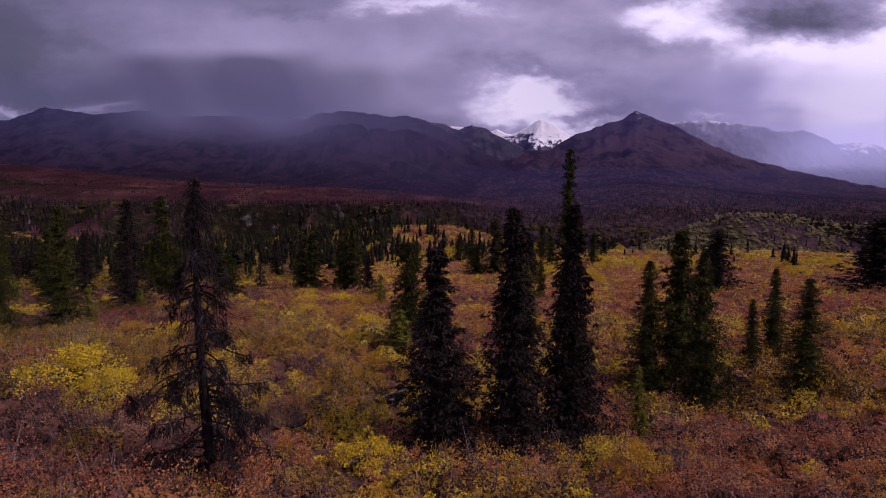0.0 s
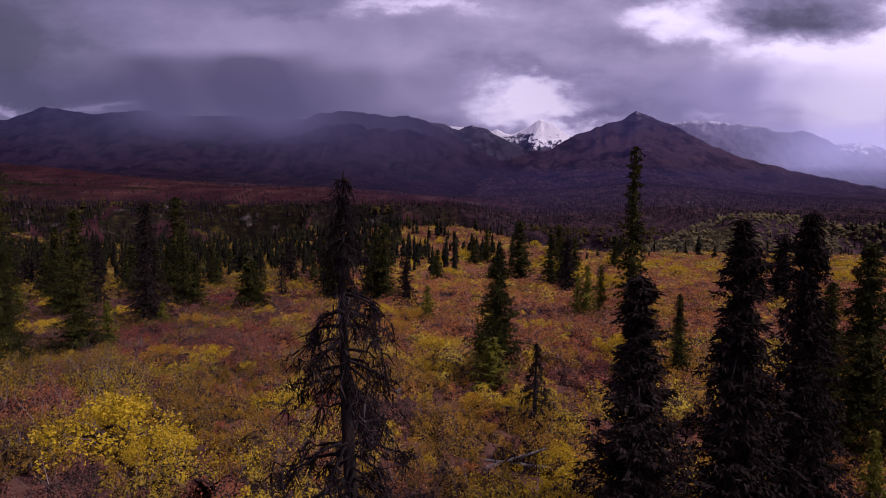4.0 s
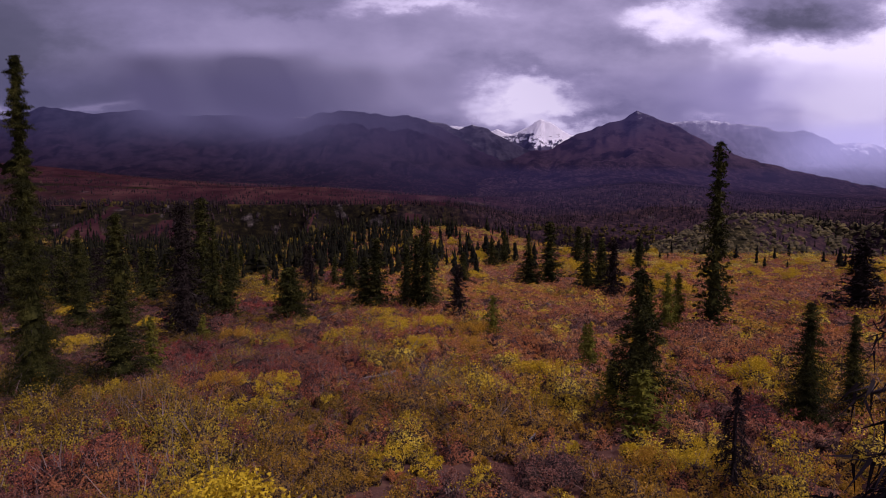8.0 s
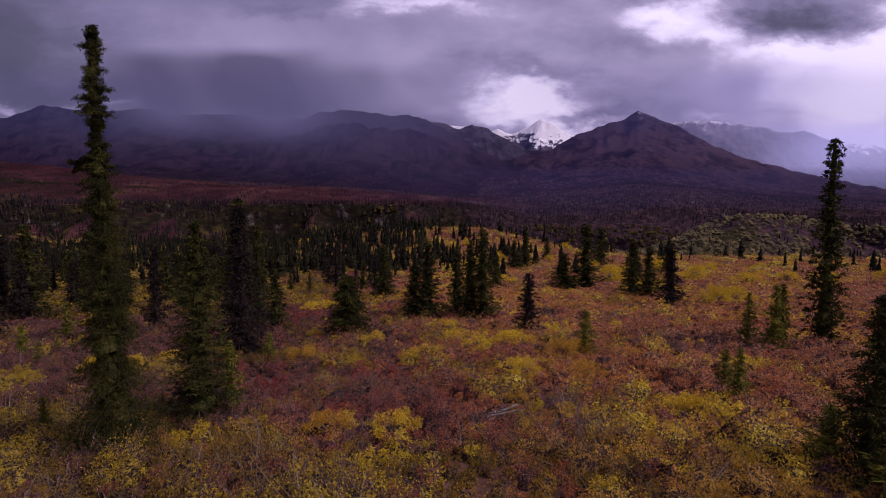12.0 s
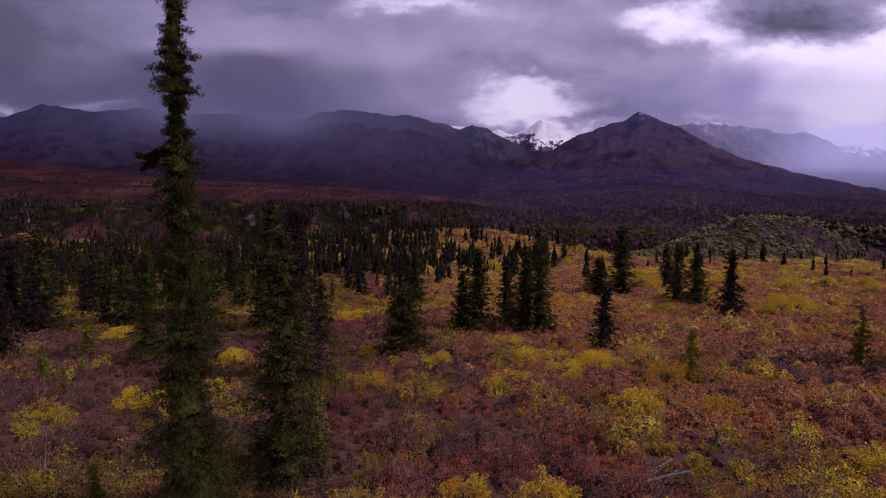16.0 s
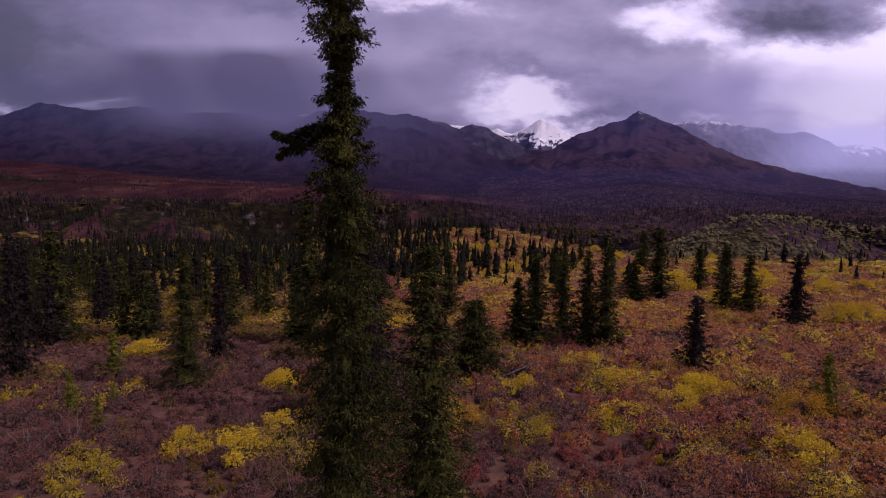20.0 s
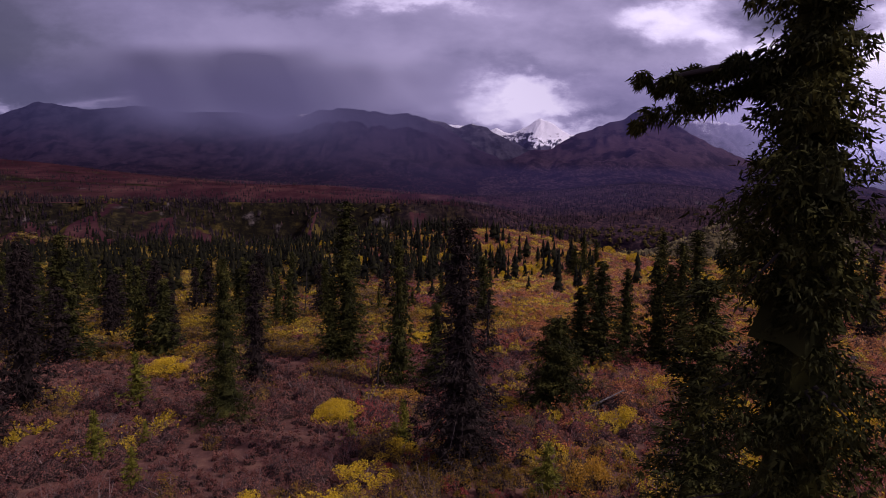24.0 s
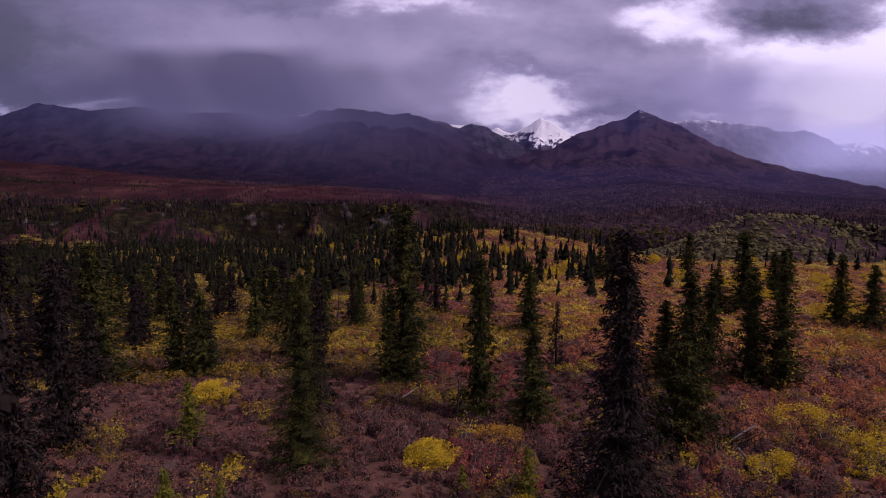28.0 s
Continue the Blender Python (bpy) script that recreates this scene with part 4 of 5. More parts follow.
def cones(name, label, x, y, h, r, mat, sides=5, tiers=2, dome=False):
    """Many far conifers as ragged tiers, one joined mesh."""
    n = len(x)
    at, k = reach_out(np.stack([x, y, land(x, y) - 0.2], -1))
    x, y, z = at[:, 0], at[:, 1], at[:, 2]
    h, r = (h * k, r * k) if dome else (h * grow(k), r * grow(k))
    vs, fs, base = [], [], 0
    g = np.random.default_rng(len(x))
    for k in range(tiers):
        low, top = k / tiers * 0.9, min(1.0, (k + 1.55) / tiers)
        rad = r * ((1 - (k / tiers) ** 2) ** 0.5 if dome else (1 - k / tiers) ** 0.85) * (0.75 + 0.5 * g.random(n))
        if dome:
            low, top = k / tiers * 0.85, min(1.0, (k + 1.2) / tiers)
        ang = np.linspace(0, 2 * np.pi, sides, endpoint=False)[None, :] + g.random((n, 1)) * 6.28
        jag = 0.45 + 0.95 * g.random((n, sides))
        ring = np.stack([x[:, None] + np.cos(ang) * rad[:, None] * jag, y[:, None] + np.sin(ang) * rad[:, None] * jag,
                         z[:, None] + h[:, None] * (low + 0.10 * (g.random((n, sides)) - 0.5))], -1)
        tip = np.stack([x, y, z + h * top], -1)[:, None]
        v = np.concatenate([ring, tip], 1)
        idx = np.arange(n)[:, None, None] * (sides + 1)
        j = np.arange(sides)
        f = np.stack([j, (j + 1) % sides, np.full(sides, sides)], -1)[None] + idx
        vs.append(v.reshape(-1, 3))
        fs.append(f.reshape(-1, 3) + base)
        base += n * (sides + 1)
    me = mesh_from(name, np.concatenate(vs), np.concatenate(fs), mat)
    return tagged(new(name, me), label, "forest", kind="stuff")


def far_woods():
    g = np.random.default_rng(21)
    # mixed spruce between the plain and the valley, dense on one side
    n = 14000
    y = 150 + 285 * g.random(n) ** 0.8
    x = (g.random(n) * 2.4 - 1.35) * y - 20
    a = x / y
    keep = g.random(n) < 0.85 * np.clip(1.05 - smooth(a, -0.36 + 0.0005 * y, 0.06 + 0.0006 * y) * 0.95, 0, 1) * (0.25 + 0.75 * smooth(y, 150, 220)) * smooth(fbm(x * 0.03, y * 0.03, 3, 9), 0.28, 0.55)
    x, y = x[keep], y[keep]
    h = 3.4 + 6.2 * g.random(len(x)) ** 1.3
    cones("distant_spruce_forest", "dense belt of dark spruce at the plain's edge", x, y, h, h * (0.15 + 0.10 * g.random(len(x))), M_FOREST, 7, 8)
    # right-hand scatter and slope beyond
    n = 30000
    d = 420 + 1250 * g.random(n)
    a = 0.0 + 0.95 * g.random(n)
    x, y = a * d, d
    h = 3 + 5 * g.random(n) ** 1.4
    keep = g.random(n) < 0.10 + 0.75 * smooth(fbm(x * 0.010, y * 0.008, 4, 37), 0.38, 0.62)
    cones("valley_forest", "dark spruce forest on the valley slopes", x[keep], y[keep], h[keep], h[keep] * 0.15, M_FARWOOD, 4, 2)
    # low leafy scrub on the slopes of the ravine and on the willow hill
    n = 3600
    a = -0.8 + 1.6 * g.random(n)
    d = 440 + 110 * g.random(n) + 70 * smooth(a, 0.0, 0.2)
    x, y = a * d, d
    keep = g.random(n) < smooth(fbm(x * 0.02, y * 0.02, 3, 57), 0.52, 0.68) * (0.35 + 0.65 * smooth(a, -0.3, 0.0))
    h = 1.6 + 2.2 * g.random(n)
    cones("ravine_scrub", "olive leafy scrub on the ravine slopes", x[keep], y[keep], h[keep], h[keep] * 0.55, M_WILD, 6, 3, True)
    n = 10500
    x, y = 110 + 520 * g.random(n), 425 + 34 * g.normal(0, 1, n)
    keep = g.random(n) < (0.25 + 0.75 * smooth(fbm(x * 0.03, y * 0.03, 3, 58), 0.40, 0.6)) * (1 - 0.75 * smooth(x, 200, 290))
    h = 1.4 + 2.6 * g.random(n) ** 1.5
    cones("hill_scrub", "round olive willow bushes on the low hill", x[keep], y[keep], h[keep], h[keep] * 0.72, M_HILL, 7, 4, True)
    n = 4200
    x, y = 100 + 520 * g.random(n), 428 + 30 * g.normal(0, 1, n)
    keep = g.random(n) < (0.15 + 0.85 * smooth(fbm(x * 0.02, y * 0.03, 3, 59), 0.42, 0.6)) * (0.10 + 0.9 * smooth(x, 200, 270))
    h = 5.0 + 5.0 * g.random(n)
    cones("hill_spruces", "scattered dark spruces on the low hill", x[keep], y[keep], h[keep], h[keep] * 0.17, M_FOREST, 6, 6)
    n = 5000
    d = 400 + 150 * g.random(n)
    a = -1.0 + 1.1 * g.random(n)
    x, y = a * d, d
    keep = g.random(n) < 0.2 + 0.7 * smooth(fbm(x * 0.02, y * 0.02, 3, 17), 0.40, 0.62)
    h = 4.5 + 3.5 * g.random(n)
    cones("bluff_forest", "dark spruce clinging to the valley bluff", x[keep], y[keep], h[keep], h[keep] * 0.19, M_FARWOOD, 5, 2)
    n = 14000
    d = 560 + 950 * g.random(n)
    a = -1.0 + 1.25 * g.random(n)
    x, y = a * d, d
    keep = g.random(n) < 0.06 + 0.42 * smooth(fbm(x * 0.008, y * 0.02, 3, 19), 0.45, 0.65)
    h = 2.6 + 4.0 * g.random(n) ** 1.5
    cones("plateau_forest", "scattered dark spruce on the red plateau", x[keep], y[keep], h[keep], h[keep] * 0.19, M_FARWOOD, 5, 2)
    n = 9000
    d = 1400 + 1100 * g.random(n) ** 1.2
    a = -0.8 + 1.8 * g.random(n)
    x, y = a * d, d
    keep = g.random(n) < smooth(fbm(x * 0.004, y * 0.01, 4, 29), 0.40, 0.6)
    h = 6 + 4 * g.random(n)
    cones("foothill_forest", "dark forest along the mountain foot", x[keep], y[keep], h[keep], h[keep] * 0.16, M_FARWOOD, 4, 1)


far_woods()

# mid-distance spruces, each its own tree
g_mid = np.random.default_rng(33)
placed = 0
for _ in range(1900):
    yy = 84 + 120 * g_mid.random()
    aa = -1.08 + 1.0 * g_mid.random()
    xx = aa * yy - 12
    if (yy < 125 and xx > -47) or placed >= 165:
        continue
    if fbm(np.array([xx * 0.05]), np.array([yy * 0.05]), 3, 44)[0] < 0.46:
        continue
    hh = 3.5 + 5.5 * g_mid.random()
    (edge_dark_spruce if g_mid.random() < 0.35 else edge_spruce)(xx, yy, hh, hh * (0.10 + 0.05 * g_mid.random()))
    placed += 1

# ---- shrubs ----
PATH = np.array([[METRES * r[1], METRES * r[2]] for r in ROWS])


def reach(x, y):
    """Distance to the nearest stand of the flight that sees the place; large when none does."""
    best = np.full(len(x), 1e6)
    for px, py in PATH[::4]:
        dx, dy = x - px, y - py
        d = np.hypot(dx, dy)
        seen = (dy > 6.0) & (np.abs(dx) < 0.80 * dy + 2.5)
        best = np.minimum(best, np.where(seen, d, 1e6))
    return best


def species(x, y):
    """Which shrub grows: 0 russet birch, 1 yellow willow, 2 olive, 3 heath, by patches."""
    a = fbm(x * 0.13, y * 0.20, 4, 51)
    b = fbm(x * 0.34, y * 0.55, 3, 52)
    c = fbm(x * 0.035, y * 0.05, 3, 53)
    # open heath with fewer bushes on the far west of the plain
    open_heath = smooth(-(x + 0.35 * (y - 55)), 27, 38) * smooth(y, 40, 50)
    kind = np.zeros(len(x), int)
    kind[(a > 0.57)] = 2
    kind[(b > 0.605 + 0.05 * open_heath) & (a > 0.46)] = 1
    kind[(c + 0.35 * (b - 0.5) < 0.40) & (kind == 0)] = 3
    kind[(open_heath > 0.5) & (kind != 1) & (b > 0.36)] = 3
    kind[(open_heath > 0.4) & (b < 0.70) & (kind == 1)] = 3
    # red heath on the rise, willow along the far edge of the plain
    red = (x > -18 + 0.05 * y) & (y > 60) & (y < 170)
    kind[red] = np.where(b[red] > 0.70, 1, np.where(a[red] > 0.66, 2, np.where(a[red] < 0.36, 3, 0)))
    rim = (x > -30) & (y >= 170)
    kind[rim] = np.where(a[rim] + 0.5 * (b[rim] - 0.5) > 0.68, 1, np.where(b[rim] > 0.68, 2, 0))
    hill = (x > 110) & (y > 380)
    kind[hill] = np.where(b[hill] > 0.66, 1, 2)
    # duller olive scrub under the woods on the west side
    west = (x < -0.28 * y - 8) & (y > 85)
    kind[west & (a > 0.44) & (kind != 1)] = 2
    mauve = (x < -15 - 0.1 * (y - 25)) & (kind == 0) & (b < 0.53)
    kind[mauve] = 3
    kind[(x < -28) & (kind == 1) & (b < 0.68)] = 2
    dull = (x < -24) & (kind == 0) & (y < 50)
    kind[dull] = np.where(b[dull] < 0.58, 3, 2)
    shade = (x < -0.30 * y + 6) & (y > 100)
    kind[shade] = np.where(b[shade] > 0.60, 1, 2)
    return kind, open_heath


# open spots round dead wood and bare bushes
CLEAR = ((-13.4, 22.5, 0.9), (-14.2, 43.2, 1.5), (-13.6, 44.6, 1.0), (-11.8, 41.6, 1.0), (-11.0, 39.6, 1.2), (-22.1, 68.6, 2.0), (-62.4, 98.0, 3.0), (-4.0, 86.0, 1.8),
         (-2.4, 25.6, 1.2), (-7.0, 33.5, 0.7), (2.2, 82.0, 1.2), (-39.5, 80.5, 1.8), (-36.2, 75.0, 1.2), (-5.8, 21.3, 0.4))


def tufts(g, x, y, z, big, per, clumps, br, bh, size):
    """Leaves of many bushes: each bush is a dome of tufts. Returns blades and the bush number of each."""
    n = len(x)
    th, q = g.random((n, clumps)) * 6.283, np.sqrt(g.random((n, clumps)))
    rad = br * big[:, None] * q * (0.7 + 0.5 * g.random((n, clumps)))
    top = bh * big[:, None] * (1 - 0.62 * q ** 2) * (0.72 + 0.4 * g.random((n, clumps)))
    cx, cy, cz = x[:, None] + np.cos(th) * rad, y[:, None] + np.sin(th) * rad, z[:, None] + top
    m = per // clumps
    spread = br * big[:, None, None] * (0.20 + 0.16 * g.random((n, clumps, 1)))
    off = unit(g.normal(0, 1, (n, clumps, m, 3))) * (0.35 + 0.65 * g.random((n, clumps, m, 1)) ** 0.5)
    p = np.stack([cx, cy, cz], -1)[:, :, None] + off * spread[..., None] * np.array([1, 1, 0.8])
    d = off * 0.7 + g.normal(0, 0.55, off.shape) + np.array([0, 0, 0.25])
    p, d = p.reshape(-1, 3), unit(d.reshape(-1, 3))
    blades = cloud_of(p, size * (0.55 + 0.9 * g.random(len(p))), 0.8, d, 0.1, g.normal(0, 1, (len(p), 3)))
    return blades, np.repeat(np.arange(n), clumps * m)


def toned(me, tone):
    """Autumn tone of each bush, 0 to 1, carried by its leaves; the field shrubs' tone includes cloud shade."""
    me.attributes.new("tone", "FLOAT", "FACE").data.foreach_set("value", np.asarray(tone, np.float32))
    return me


def hearts(g, x, y, z, big, br, bh):
    """The twiggy heart of each bush: a low lumpy dome under its leaves."""
    n, s = len(x), 8
    an = np.linspace(0, 2 * np.pi, s, endpoint=False)[None, :] + g.random((n, 1)) * 6.283
    rings = []
    for wide, high in ((0.92, -0.10), (0.70, 0.24), (0.38, 0.44)):
        jag = 0.66 + 0.66 * g.random((n, s))
        rr = br * big[:, None] * wide * jag
        rings.append(np.stack([x[:, None] + np.cos(an) * rr, y[:, None] + np.sin(an) * rr, z[:, None] + bh * big[:, None] * (high + (high > 0) * 0.34 * (g.random((n, s)) - 0.5))], -1))
    tip = np.stack([x + g.normal(0, 0.16, n) * br * big, y + g.normal(0, 0.16, n) * br * big, z + 0.52 * bh * big], -1)[:, None]
    v = np.concatenate(rings + [tip], 1)
    j = np.arange(s)
    k = (j + 1) % s
    f = np.concatenate([np.stack([j, k, s + k], -1), np.stack([j, s + k, s + j], -1), np.stack([s + j, s + k, 2 * s + k], -1),
                        np.stack([s + j, 2 * s + k, 2 * s + j], -1), np.stack([2 * s + j, 2 * s + k, np.full(s, 3 * s)], -1)])
    f = f[None] + (np.arange(n) * (3 * s + 1))[:, None, None]
    return (v.reshape(-1, 3), f.reshape(-1, 3)), np.repeat(np.arange(n), 5 * s)


NAMES = (("birch_shrubs", "low russet dwarf birch covering the plain"), ("willow_shrubs", "yellow autumn willow shrubs in patches"),
         ("olive_shrubs", "olive and orange leafy shrubs"), ("heath_shrubs", "low brownish pink heath and twigs"))
pieces = {0: [], 1: [], 2: [], 3: []}
tones = {0: [], 1: [], 2: [], 3: []}
heart_pieces = {0: [], 1: [], 2: [], 3: []}
heart_tones = {0: [], 1: [], 2: [], 3: []}
twig_pieces = []
for low, high, size, per, clumps, br, bh, dens, box, seed in (
        (5.0, 24.0, 0.051, 308, 14, 0.62, 0.92, 1.6, (-75, 25, 2, 85), 60), (24.0, 46.0, 0.082, 110, 10, 0.66, 0.90, 1.3, (-110, 60, 2, 110), 61),
        (46.0, 95.0, 0.135, 48, 8, 0.80, 0.88, 0.85, (-170, 115, 2, 165), 62), (95.0, 450.0, 0.27, 27, 9, 1.4, 0.85, 0.20, (-420, 420, 2, 400), 63), (1e5, 1e7, 0.30, 8, 4, 0.95, 0.85, 0.3, (-85, 35, -35, 50), 64)):
    g = np.random.default_rng(seed)
    pace = 1 / math.sqrt(dens)
    gx, gy = np.meshgrid(np.arange(box[0], box[1], pace), np.arange(box[2], box[3], pace))
    x, y = gx.ravel() + pace * 0.95 * (g.random(gx.size) - 0.5), gy.ravel() + pace * 0.95 * (g.random(gx.size) - 0.5)
    d = reach(x, y)
    k = (d >= low) & (d < high)
    for px, py, pr in CLEAR:
        k &= np.hypot(x - px, y - py) > pr * 0.65
    x, y = x[k], y[k]
    kind, heath = species(x, y)
    # single bushes of another kind among the patches
    swap = g.random(len(x)) + 0.3 * (heath > 0.4)
    kind = np.where(swap < 0.025, 1, np.where(swap < 0.08, 2, np.where(swap < 0.17, 0, np.where(swap < 0.25, 3, kind))))
    z = land(x, y)
    # mounds and hollows of the shrub layer
    swell = 0.72 + 0.85 * smooth(fbm(x * 0.42, y * 0.42, 2, 81), 0.30, 0.72) ** 1.3
    big = (0.45 + 0.85 * g.random(len(x)) ** 1.6) * swell * np.choose(kind, (1.0, 1.12, 1.0, 0.82)) * (1 - 0.10 * heath * (kind != 1)) * (1 + np.choose(kind, (0.2, 0.9, 0.5, 0.0)) * smooth(y, 150, 230))
    tone = np.clip(0.5 + 0.24 * g.normal(0, 1, len(x)) + 0.9 * (fbm(x * 0.2, y * 0.25, 3, 71) - 0.5), 0, 1)
    # cloud shade painted into the leaves: tone falls westward and rises eastward
    tone = tone - 0.55 * smooth(-(x + 0.15 * (y - 30)), 5, 26) + 0.32 * smooth(x + 0.15 * (y - 30), -14, 0) * smooth(y, 12, 22)
    tone = np.clip(tone - 0.35 * (y > 285), 0, 1)
    for sp in range(4):
        k = kind == sp
        if k.any():
            leafy = int(per * (0.8 if sp == 3 else 1.0))
            blades, bush = tufts(g, x[k], y[k], z[k], big[k], leafy, clumps, br, bh, size * (1.1 if sp == 1 else 1.0))
            pieces[sp].append(blades)
            tones[sp].append(tone[k][bush])
            if low < 1e4:
                dome, bush = hearts(g, x[k], y[k], z[k], big[k], br, bh)
                heart_pieces[sp].append(dome)
                heart_tones[sp].append(tone[k][bush])
    if low < 46:
        # bare stems that show through the leaves
        m = 16 if low < 20 else 7
        cx, cy, cz, cb = (np.repeat(v, m) for v in (x, y, z, big))
        nn = len(cx)
        dr = unit(np.stack([g.normal(0, 0.5, nn), g.normal(0, 0.5, nn), np.ones(nn)], -1))
        p = np.stack([cx + g.normal(0, 0.16, nn), cy + g.normal(0, 0.16, nn), cz], -1)
        twig_pieces.append(cloud_of(p, bh * cb * (0.85 + 0.5 * g.random(nn)), 0.022 if low < 20 else 0.035, dr, 0.0, g.normal(0, 1, (nn, 3))))
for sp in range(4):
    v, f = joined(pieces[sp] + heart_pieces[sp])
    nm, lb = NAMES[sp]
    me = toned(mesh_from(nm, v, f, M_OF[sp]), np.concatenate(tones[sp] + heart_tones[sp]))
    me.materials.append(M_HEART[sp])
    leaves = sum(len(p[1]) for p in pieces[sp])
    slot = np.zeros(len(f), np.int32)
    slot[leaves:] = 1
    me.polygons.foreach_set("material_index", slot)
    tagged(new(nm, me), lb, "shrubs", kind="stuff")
v, f = joined(twig_pieces)
tagged(new("shrub_twigs", mesh_from("shrub_twigs", v, f, M_TWIG)), "bare grey and purple shrub twigs", "twigs", kind="stuff")


# ---- single bushes, piles of dead wood and stumps that stand out ----
def bush_masters(name, label, sp, tone, count, seed):
    """Leafy bushes one metre in half-width and height, with stems, as masters for copies."""
    made = []
    for i in range(count):
        g = np.random.default_rng(seed + i)
        one = np.ones(1)
        blades, _ = tufts(g, 0 * one, 0 * one, 0 * one, one, 3000, 20, 0.92, 0.84, 0.046)
        dome, _ = hearts(g, 0 * one, 0 * one, 0 * one, one, 0.66, 0.78)
        root = tagged(new(name), label, "shrub", name + " patches")
        leaves = len(blades[1])
        me = toned(mesh_from(name + "_leaves", *joined([blades, dome]), M_OF[sp]), np.clip(tone + 0.12 * g.normal(0, 1, leaves + len(dome[1])), 0, 1))
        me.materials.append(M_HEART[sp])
        slot = np.zeros(len(me.polygons), np.int32)
        slot[leaves:] = 1
        me.polygons.foreach_set("material_index", slot)
        new("foliage", me).parent = root
        stems = []
        for k in range(14):
            a, q = g.random() * 6.28, 0.3 + 0.5 * g.random()
            e = np.array([math.cos(a) * q, math.sin(a) * q, 0.75 - 0.3 * q])
            stems.append(tube([(0.1 * math.cos(a), 0.1 * math.sin(a), 0), e * 0.5 + (0, 0, 0.08), e], [0.02, 0.014, 0.005], 4))
        new("stem", mesh_from(name + "_stem", *joined(stems), M_TWIG)).parent = root
        made.append(root)
    return made


class Bushes:
    def __init__(self, *a):
        self.masters, self.used = bush_masters(*a), 0

    def __call__(self, x, y, w, h):
        k = self.used
        self.used += 1
        at = pose(x, y, float(land(x, y)), 0, 0, k * 77.0)
        root = self.masters[k] if k < len(self.masters) else copy_thing(self.masters[k % len(self.masters)], at)
        root.matrix_basis = at @ Matrix.Diagonal((w, w, h, 1))
        return root


willow_bush = Bushes("willow_bush", "bright yellow autumn willow bush", 1, 0.58, 3, 300)
ochre_bush = Bushes("ochre_bush", "tan and ochre leafy bush", 2, 0.85, 2, 320)


def sticks_mesh(name, g, count, w, h, thick, mat, flat):
    pieces = []
    for k in range(count):
        a, q = g.random() * 6.28, g.random()
        foot = np.array([math.cos(a) * w * q * flat, math.sin(a) * w * q * flat, 0.02])
        a2 = g.random() * 6.28
        r = w * (0.35 + 0.6 * g.random())
        tip = foot * (1 - flat * 0.6) + np.array([math.cos(a2) * r, math.sin(a2) * r, h * (0.35 + 0.65 * g.random())])
        mid = (foot + tip) / 2 + g.normal(0, 0.06 * w, 3)
        mid[2] = abs(mid[2])
        pieces.append(tube([foot, mid, tip], [thick, thick * 0.7, thick * 0.2], 4))
        for s in range(3):
            q2 = 0.4 + 0.6 * g.random()
            base = foot + (tip - foot) * q2
            pieces.append(tube([base, base + g.normal(0, 0.11 * w, 3) + (0, 0, 0.08 * h), base + g.normal(0, 0.22 * w, 3) + (0, 0, 0.12 * h)], [thick * 0.4, thick * 0.3, thick * 0.1], 3))
    return mesh_from(name, *joined(pieces), mat)


def bare_bush(x, y, w, h):
    g = np.random.default_rng(int(abs(x) * 100))
    ob = tagged(new("bare_bush", sticks_mesh("bare_bush", g, 46, w, h * 0.8, 0.014, M_TWIG, 0.15)), "leafless grey-mauve twiggy bush", "shrub")
    ob.matrix_basis = pose(x, y, float(land(x, y)))


def brush_pile(x, y, w, h):
    g = np.random.default_rng(int(abs(x) * 100) + 1)
    root = tagged(new("brush_pile"), "tangled pile of fallen grey dead branches", "dead wood")
    root.matrix_basis = pose(x, y, float(land(x, y)) + 0.1)
    new("branch_tangle", sticks_mesh("branch_tangle", g, 40, w, h * 0.7, 0.025, M_DEAD, 1.0)).parent = root
    s = np.linspace(0, 1, 6)
    for k in range(2):
        a = g.random() * 3.1
        p = np.stack([(s - 0.5) * 2 * w * math.cos(a), (s - 0.5) * 2 * w * math.sin(a), 0.12 + 0.3 * h * s * (k + 0.5)], -1)
        part = new("log", mesh_from("log", *tube(p, 0.075 * (1 - 0.55 * s), 7), M_GREY, True))
        part.parent = root


def stump(x, y, w, h):
    g = np.random.default_rng(int(abs(x) * 100) + 2)
    s = np.linspace(0, 1, 5)
    pieces = [tube(np.stack([0.1 * s, 0 * s, h * s * 0.9], -1), w * (0.55 - 0.25 * s), 9)]
    for k in range(6):
        a = k * 1.05 + g.random() * 0.5
        d = np.array([math.cos(a), math.sin(a), 0])
        pieces.append(tube([(0, 0, 0.3 * h), d * w * 0.7 + (0, 0, 0.25 * h), d * w * (1.3 + 0.6 * g.random()) + (0, 0, 0.2 * h * g.random())], [0.12 * w + 0.02, 0.09 * w, 0.03 * w], 5))
    ob = tagged(new("stump", mesh_from("stump", *joined(pieces), M_GREY, True)), "weathered pale grey stump with roots", "stump")
    ob.matrix_basis = pose(x, y, float(land(x, y)))


def fallen_log(x0, y0, x1, y1, r):
    s = np.linspace(0, 1, 9)
    x, y = x0 + (x1 - x0) * s, y0 + (y1 - y0) * s
    p = np.stack([x, y, land(x, y) + 0.12 + 0.2 * s], -1)
    ob = new("fallen_log", mesh_from("fallen_log", *tube(p, r * (1 - 0.6 * s), 8), M_GREY, True))
    tagged(ob, "fallen bleached grey log lying in shrubs", "log")


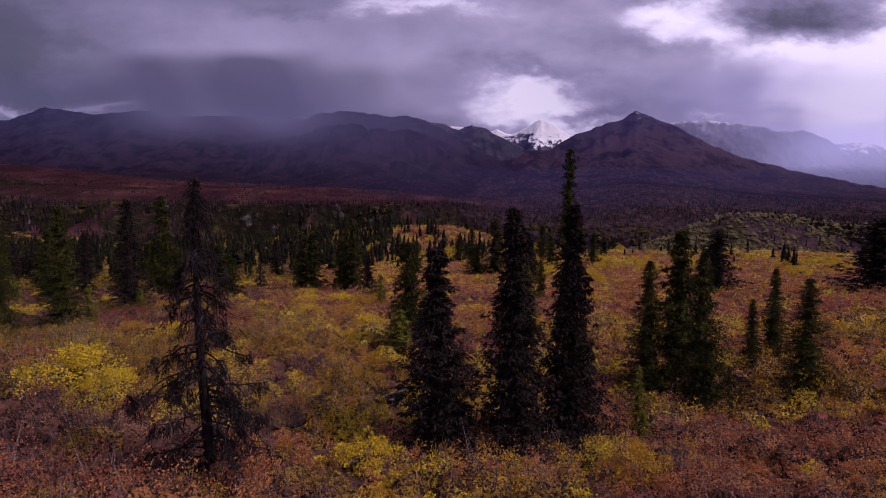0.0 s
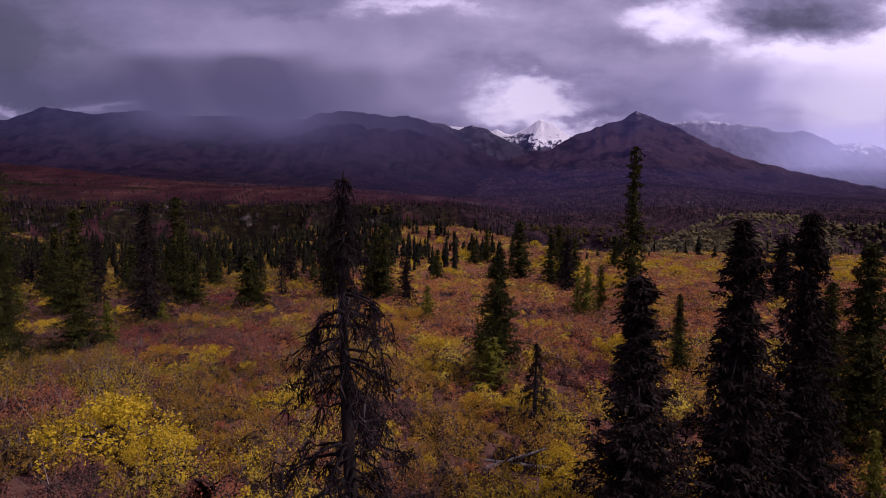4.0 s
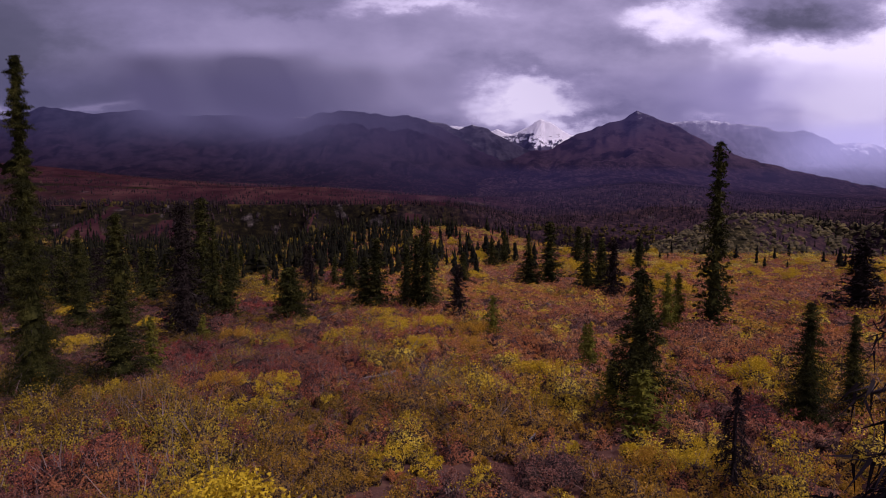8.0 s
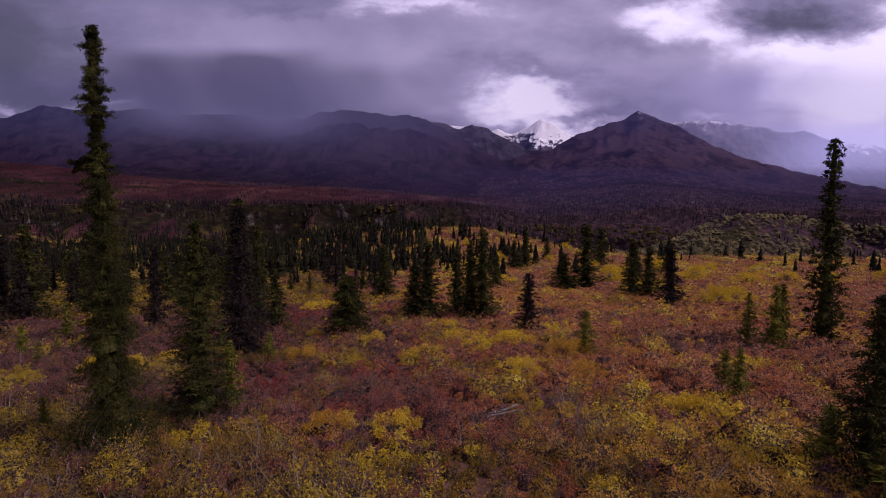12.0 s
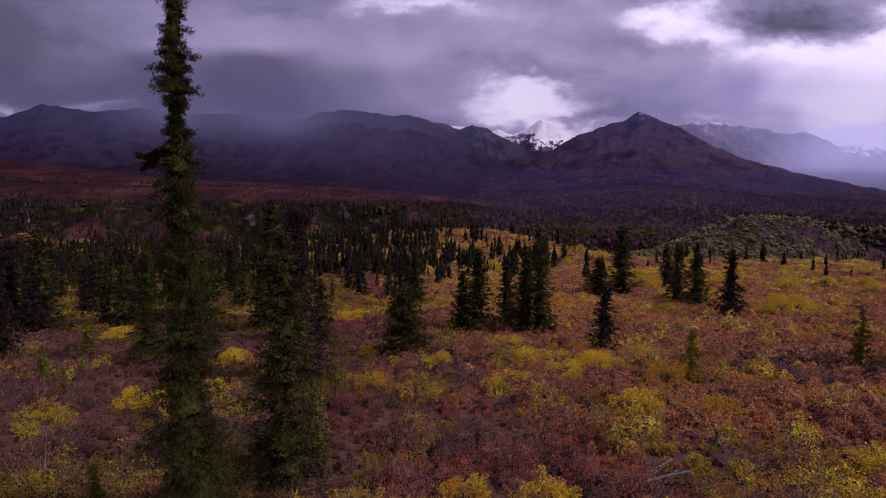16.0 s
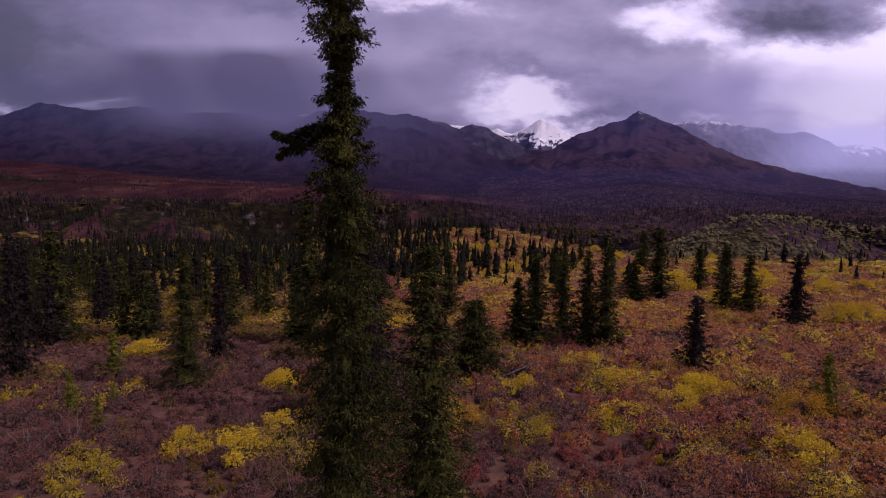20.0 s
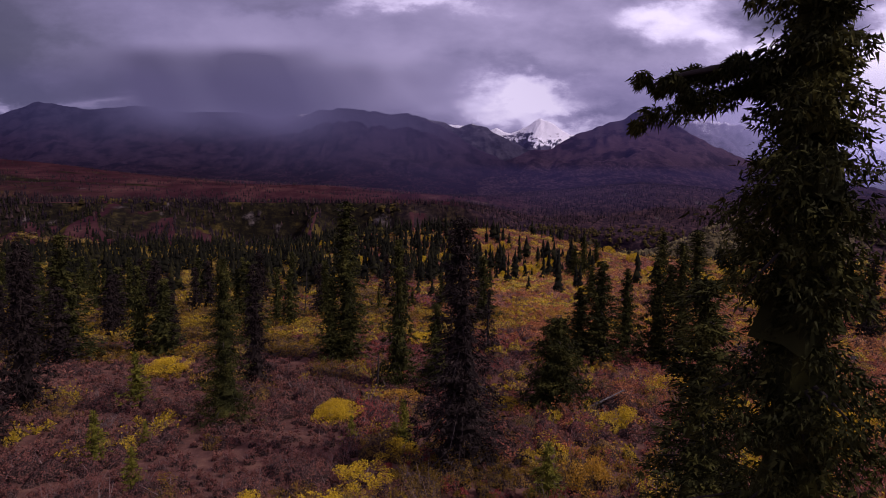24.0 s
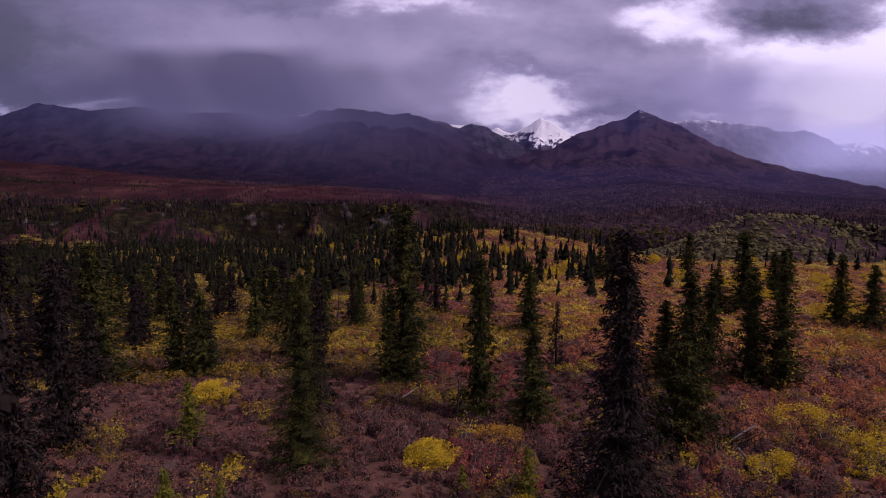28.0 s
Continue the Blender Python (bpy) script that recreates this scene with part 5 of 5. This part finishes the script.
willow_bush(-15.2, 25.0, 2.40, 1.95)
willow_bush(-2.3, 17.7, 1.15, 1.25)
willow_bush(-1.7, 12.6, 1.40, 0.62)
ochre_bush(5.8, 17.6, 1.14, 1.34)
willow_bush(2.4, 28.0, 1.05, 1.25)
willow_bush(-0.9, 26.3, 1.02, 1.24)
willow_bush(-35.9, 53.4, 1.63, 1.54)
willow_bush(-38.5, 54.3, 1.12, 1.31)
willow_bush(-37.4, 67.2, 1.19, 1.01)
willow_bush(-35.0, 57.7, 1.36, 1.04)
ochre_bush(-26.1, 56.9, 1.33, 1.58)
willow_bush(-5.0, 43.7, 1.42, 1.15)
willow_bush(-1.8, 31.2, 1.13, 1.10)
ochre_bush(-3.6, 30.7, 1.10, 1.17)
ochre_bush(-21.4, 41.4, 1.17, 1.22)
willow_bush(-18.7, 41.3, 1.26, 1.22)
willow_bush(-5.6, 44.1, 1.54, 1.24)
willow_bush(-13.9, 61.1, 1.64, 1.39)
willow_bush(-12.0, 53.0, 1.51, 1.26)
ochre_bush(-8.2, 52.2, 1.23, 1.23)
willow_bush(-53.6, 81.6, 1.84, 1.19)
willow_bush(-37.6, 67.7, 1.40, 1.16)
willow_bush(-53.2, 82.1, 1.73, 1.20)
willow_bush(-22.0, 65.2, 1.33, 1.32)
willow_bush(-33.9, 61.5, 1.21, 0.88)
willow_bush(-16.3, 73.0, 2.04, 1.44)
willow_bush(24.4, 100.9, 2.80, 2.91)
willow_bush(17.4, 123.5, 2.55, 3.16)
willow_bush(21.0, 99.6, 2.18, 3.36)
willow_bush(-10.9, 66.3, 1.63, 1.18)
willow_bush(-15.3, 68.1, 1.93, 1.12)
willow_bush(-33.3, 95.2, 1.93, 1.29)
willow_bush(-32.5, 99.4, 1.86, 1.14)
willow_bush(-10.8, 64.4, 1.72, 1.32)
willow_bush(-17.5, 58.7, 1.65, 1.17)
ochre_bush(-7.7, 60.0, 1.71, 1.62)
willow_bush(-3.2, 150.8, 3.22, 2.06)
willow_bush(-13.4, 24.2, 1.20, 1.15)
willow_bush(-11.3, 64.6, 1.73, 1.29)
willow_bush(-37.7, 68.3, 1.25, 1.13)
ochre_bush(-34.2, 70.0, 1.47, 1.13)
willow_bush(-27.8, 69.8, 0.88, 0.84)
willow_bush(1.4, 26.9, 0.89, 1.27)
willow_bush(5.8, 42.4, 1.59, 1.64)
# willow thickets along the far rim of the plain
g_rim = np.random.default_rng(91)
for _ in range(34):
    yy = 118 + 105 * g_rim.random()
    xx = (0.14 + 0.74 * g_rim.random() ** 0.8) * (yy - 14) - 14
    rr = 1.9 + 2.0 * g_rim.random() ** 1.4
    willow_bush(xx, yy, rr, rr * (0.75 + 0.4 * g_rim.random()))
# yellow willows among the spruces on the slope beyond
for _ in range(24):
    yy = 190 + 125 * g_rim.random()
    xx = (-0.30 + 0.60 * g_rim.random()) * yy
    rr = 1.6 + 1.5 * g_rim.random()
    willow_bush(xx, yy, rr, rr * (1.1 + 0.6 * g_rim.random()))
bare_bush(-11.0, 40.0, 0.93, 2.03)
bare_bush(-10.3, 39.8, 1.02, 1.73)
bare_bush(-10.7, 45.2, 1.72, 1.78)
bare_bush(-5.8, 21.8, 1.24, 1.49)
bare_bush(-4.8, 85.7, 1.36, 1.34)
bare_bush(-49.8, 66.2, 1.09, 1.07)
brush_pile(-14.2, 43.7, 1.23, 0.71)
brush_pile(-22.1, 69.4, 1.69, 1.77)
brush_pile(-62.4, 99.2, 3.17, 1.23)
brush_pile(-4.0, 87.1, 1.51, 1.66)
brush_pile(-2.4, 26.2, 1.05, 1.30)
brush_pile(-4.2, 88.2, 1.28, 1.53)
brush_pile(-7.0, 33.7, 0.30, 0.46)
stump(-11.8, 41.8, 0.43, 0.73)
stump(2.2, 82.8, 0.75, 1.00)
fallen_log(-40.3, 79.3, -38.8, 83.1, 0.09)
fallen_log(-14.9, 44.0, -13.0, 45.8, 0.13)
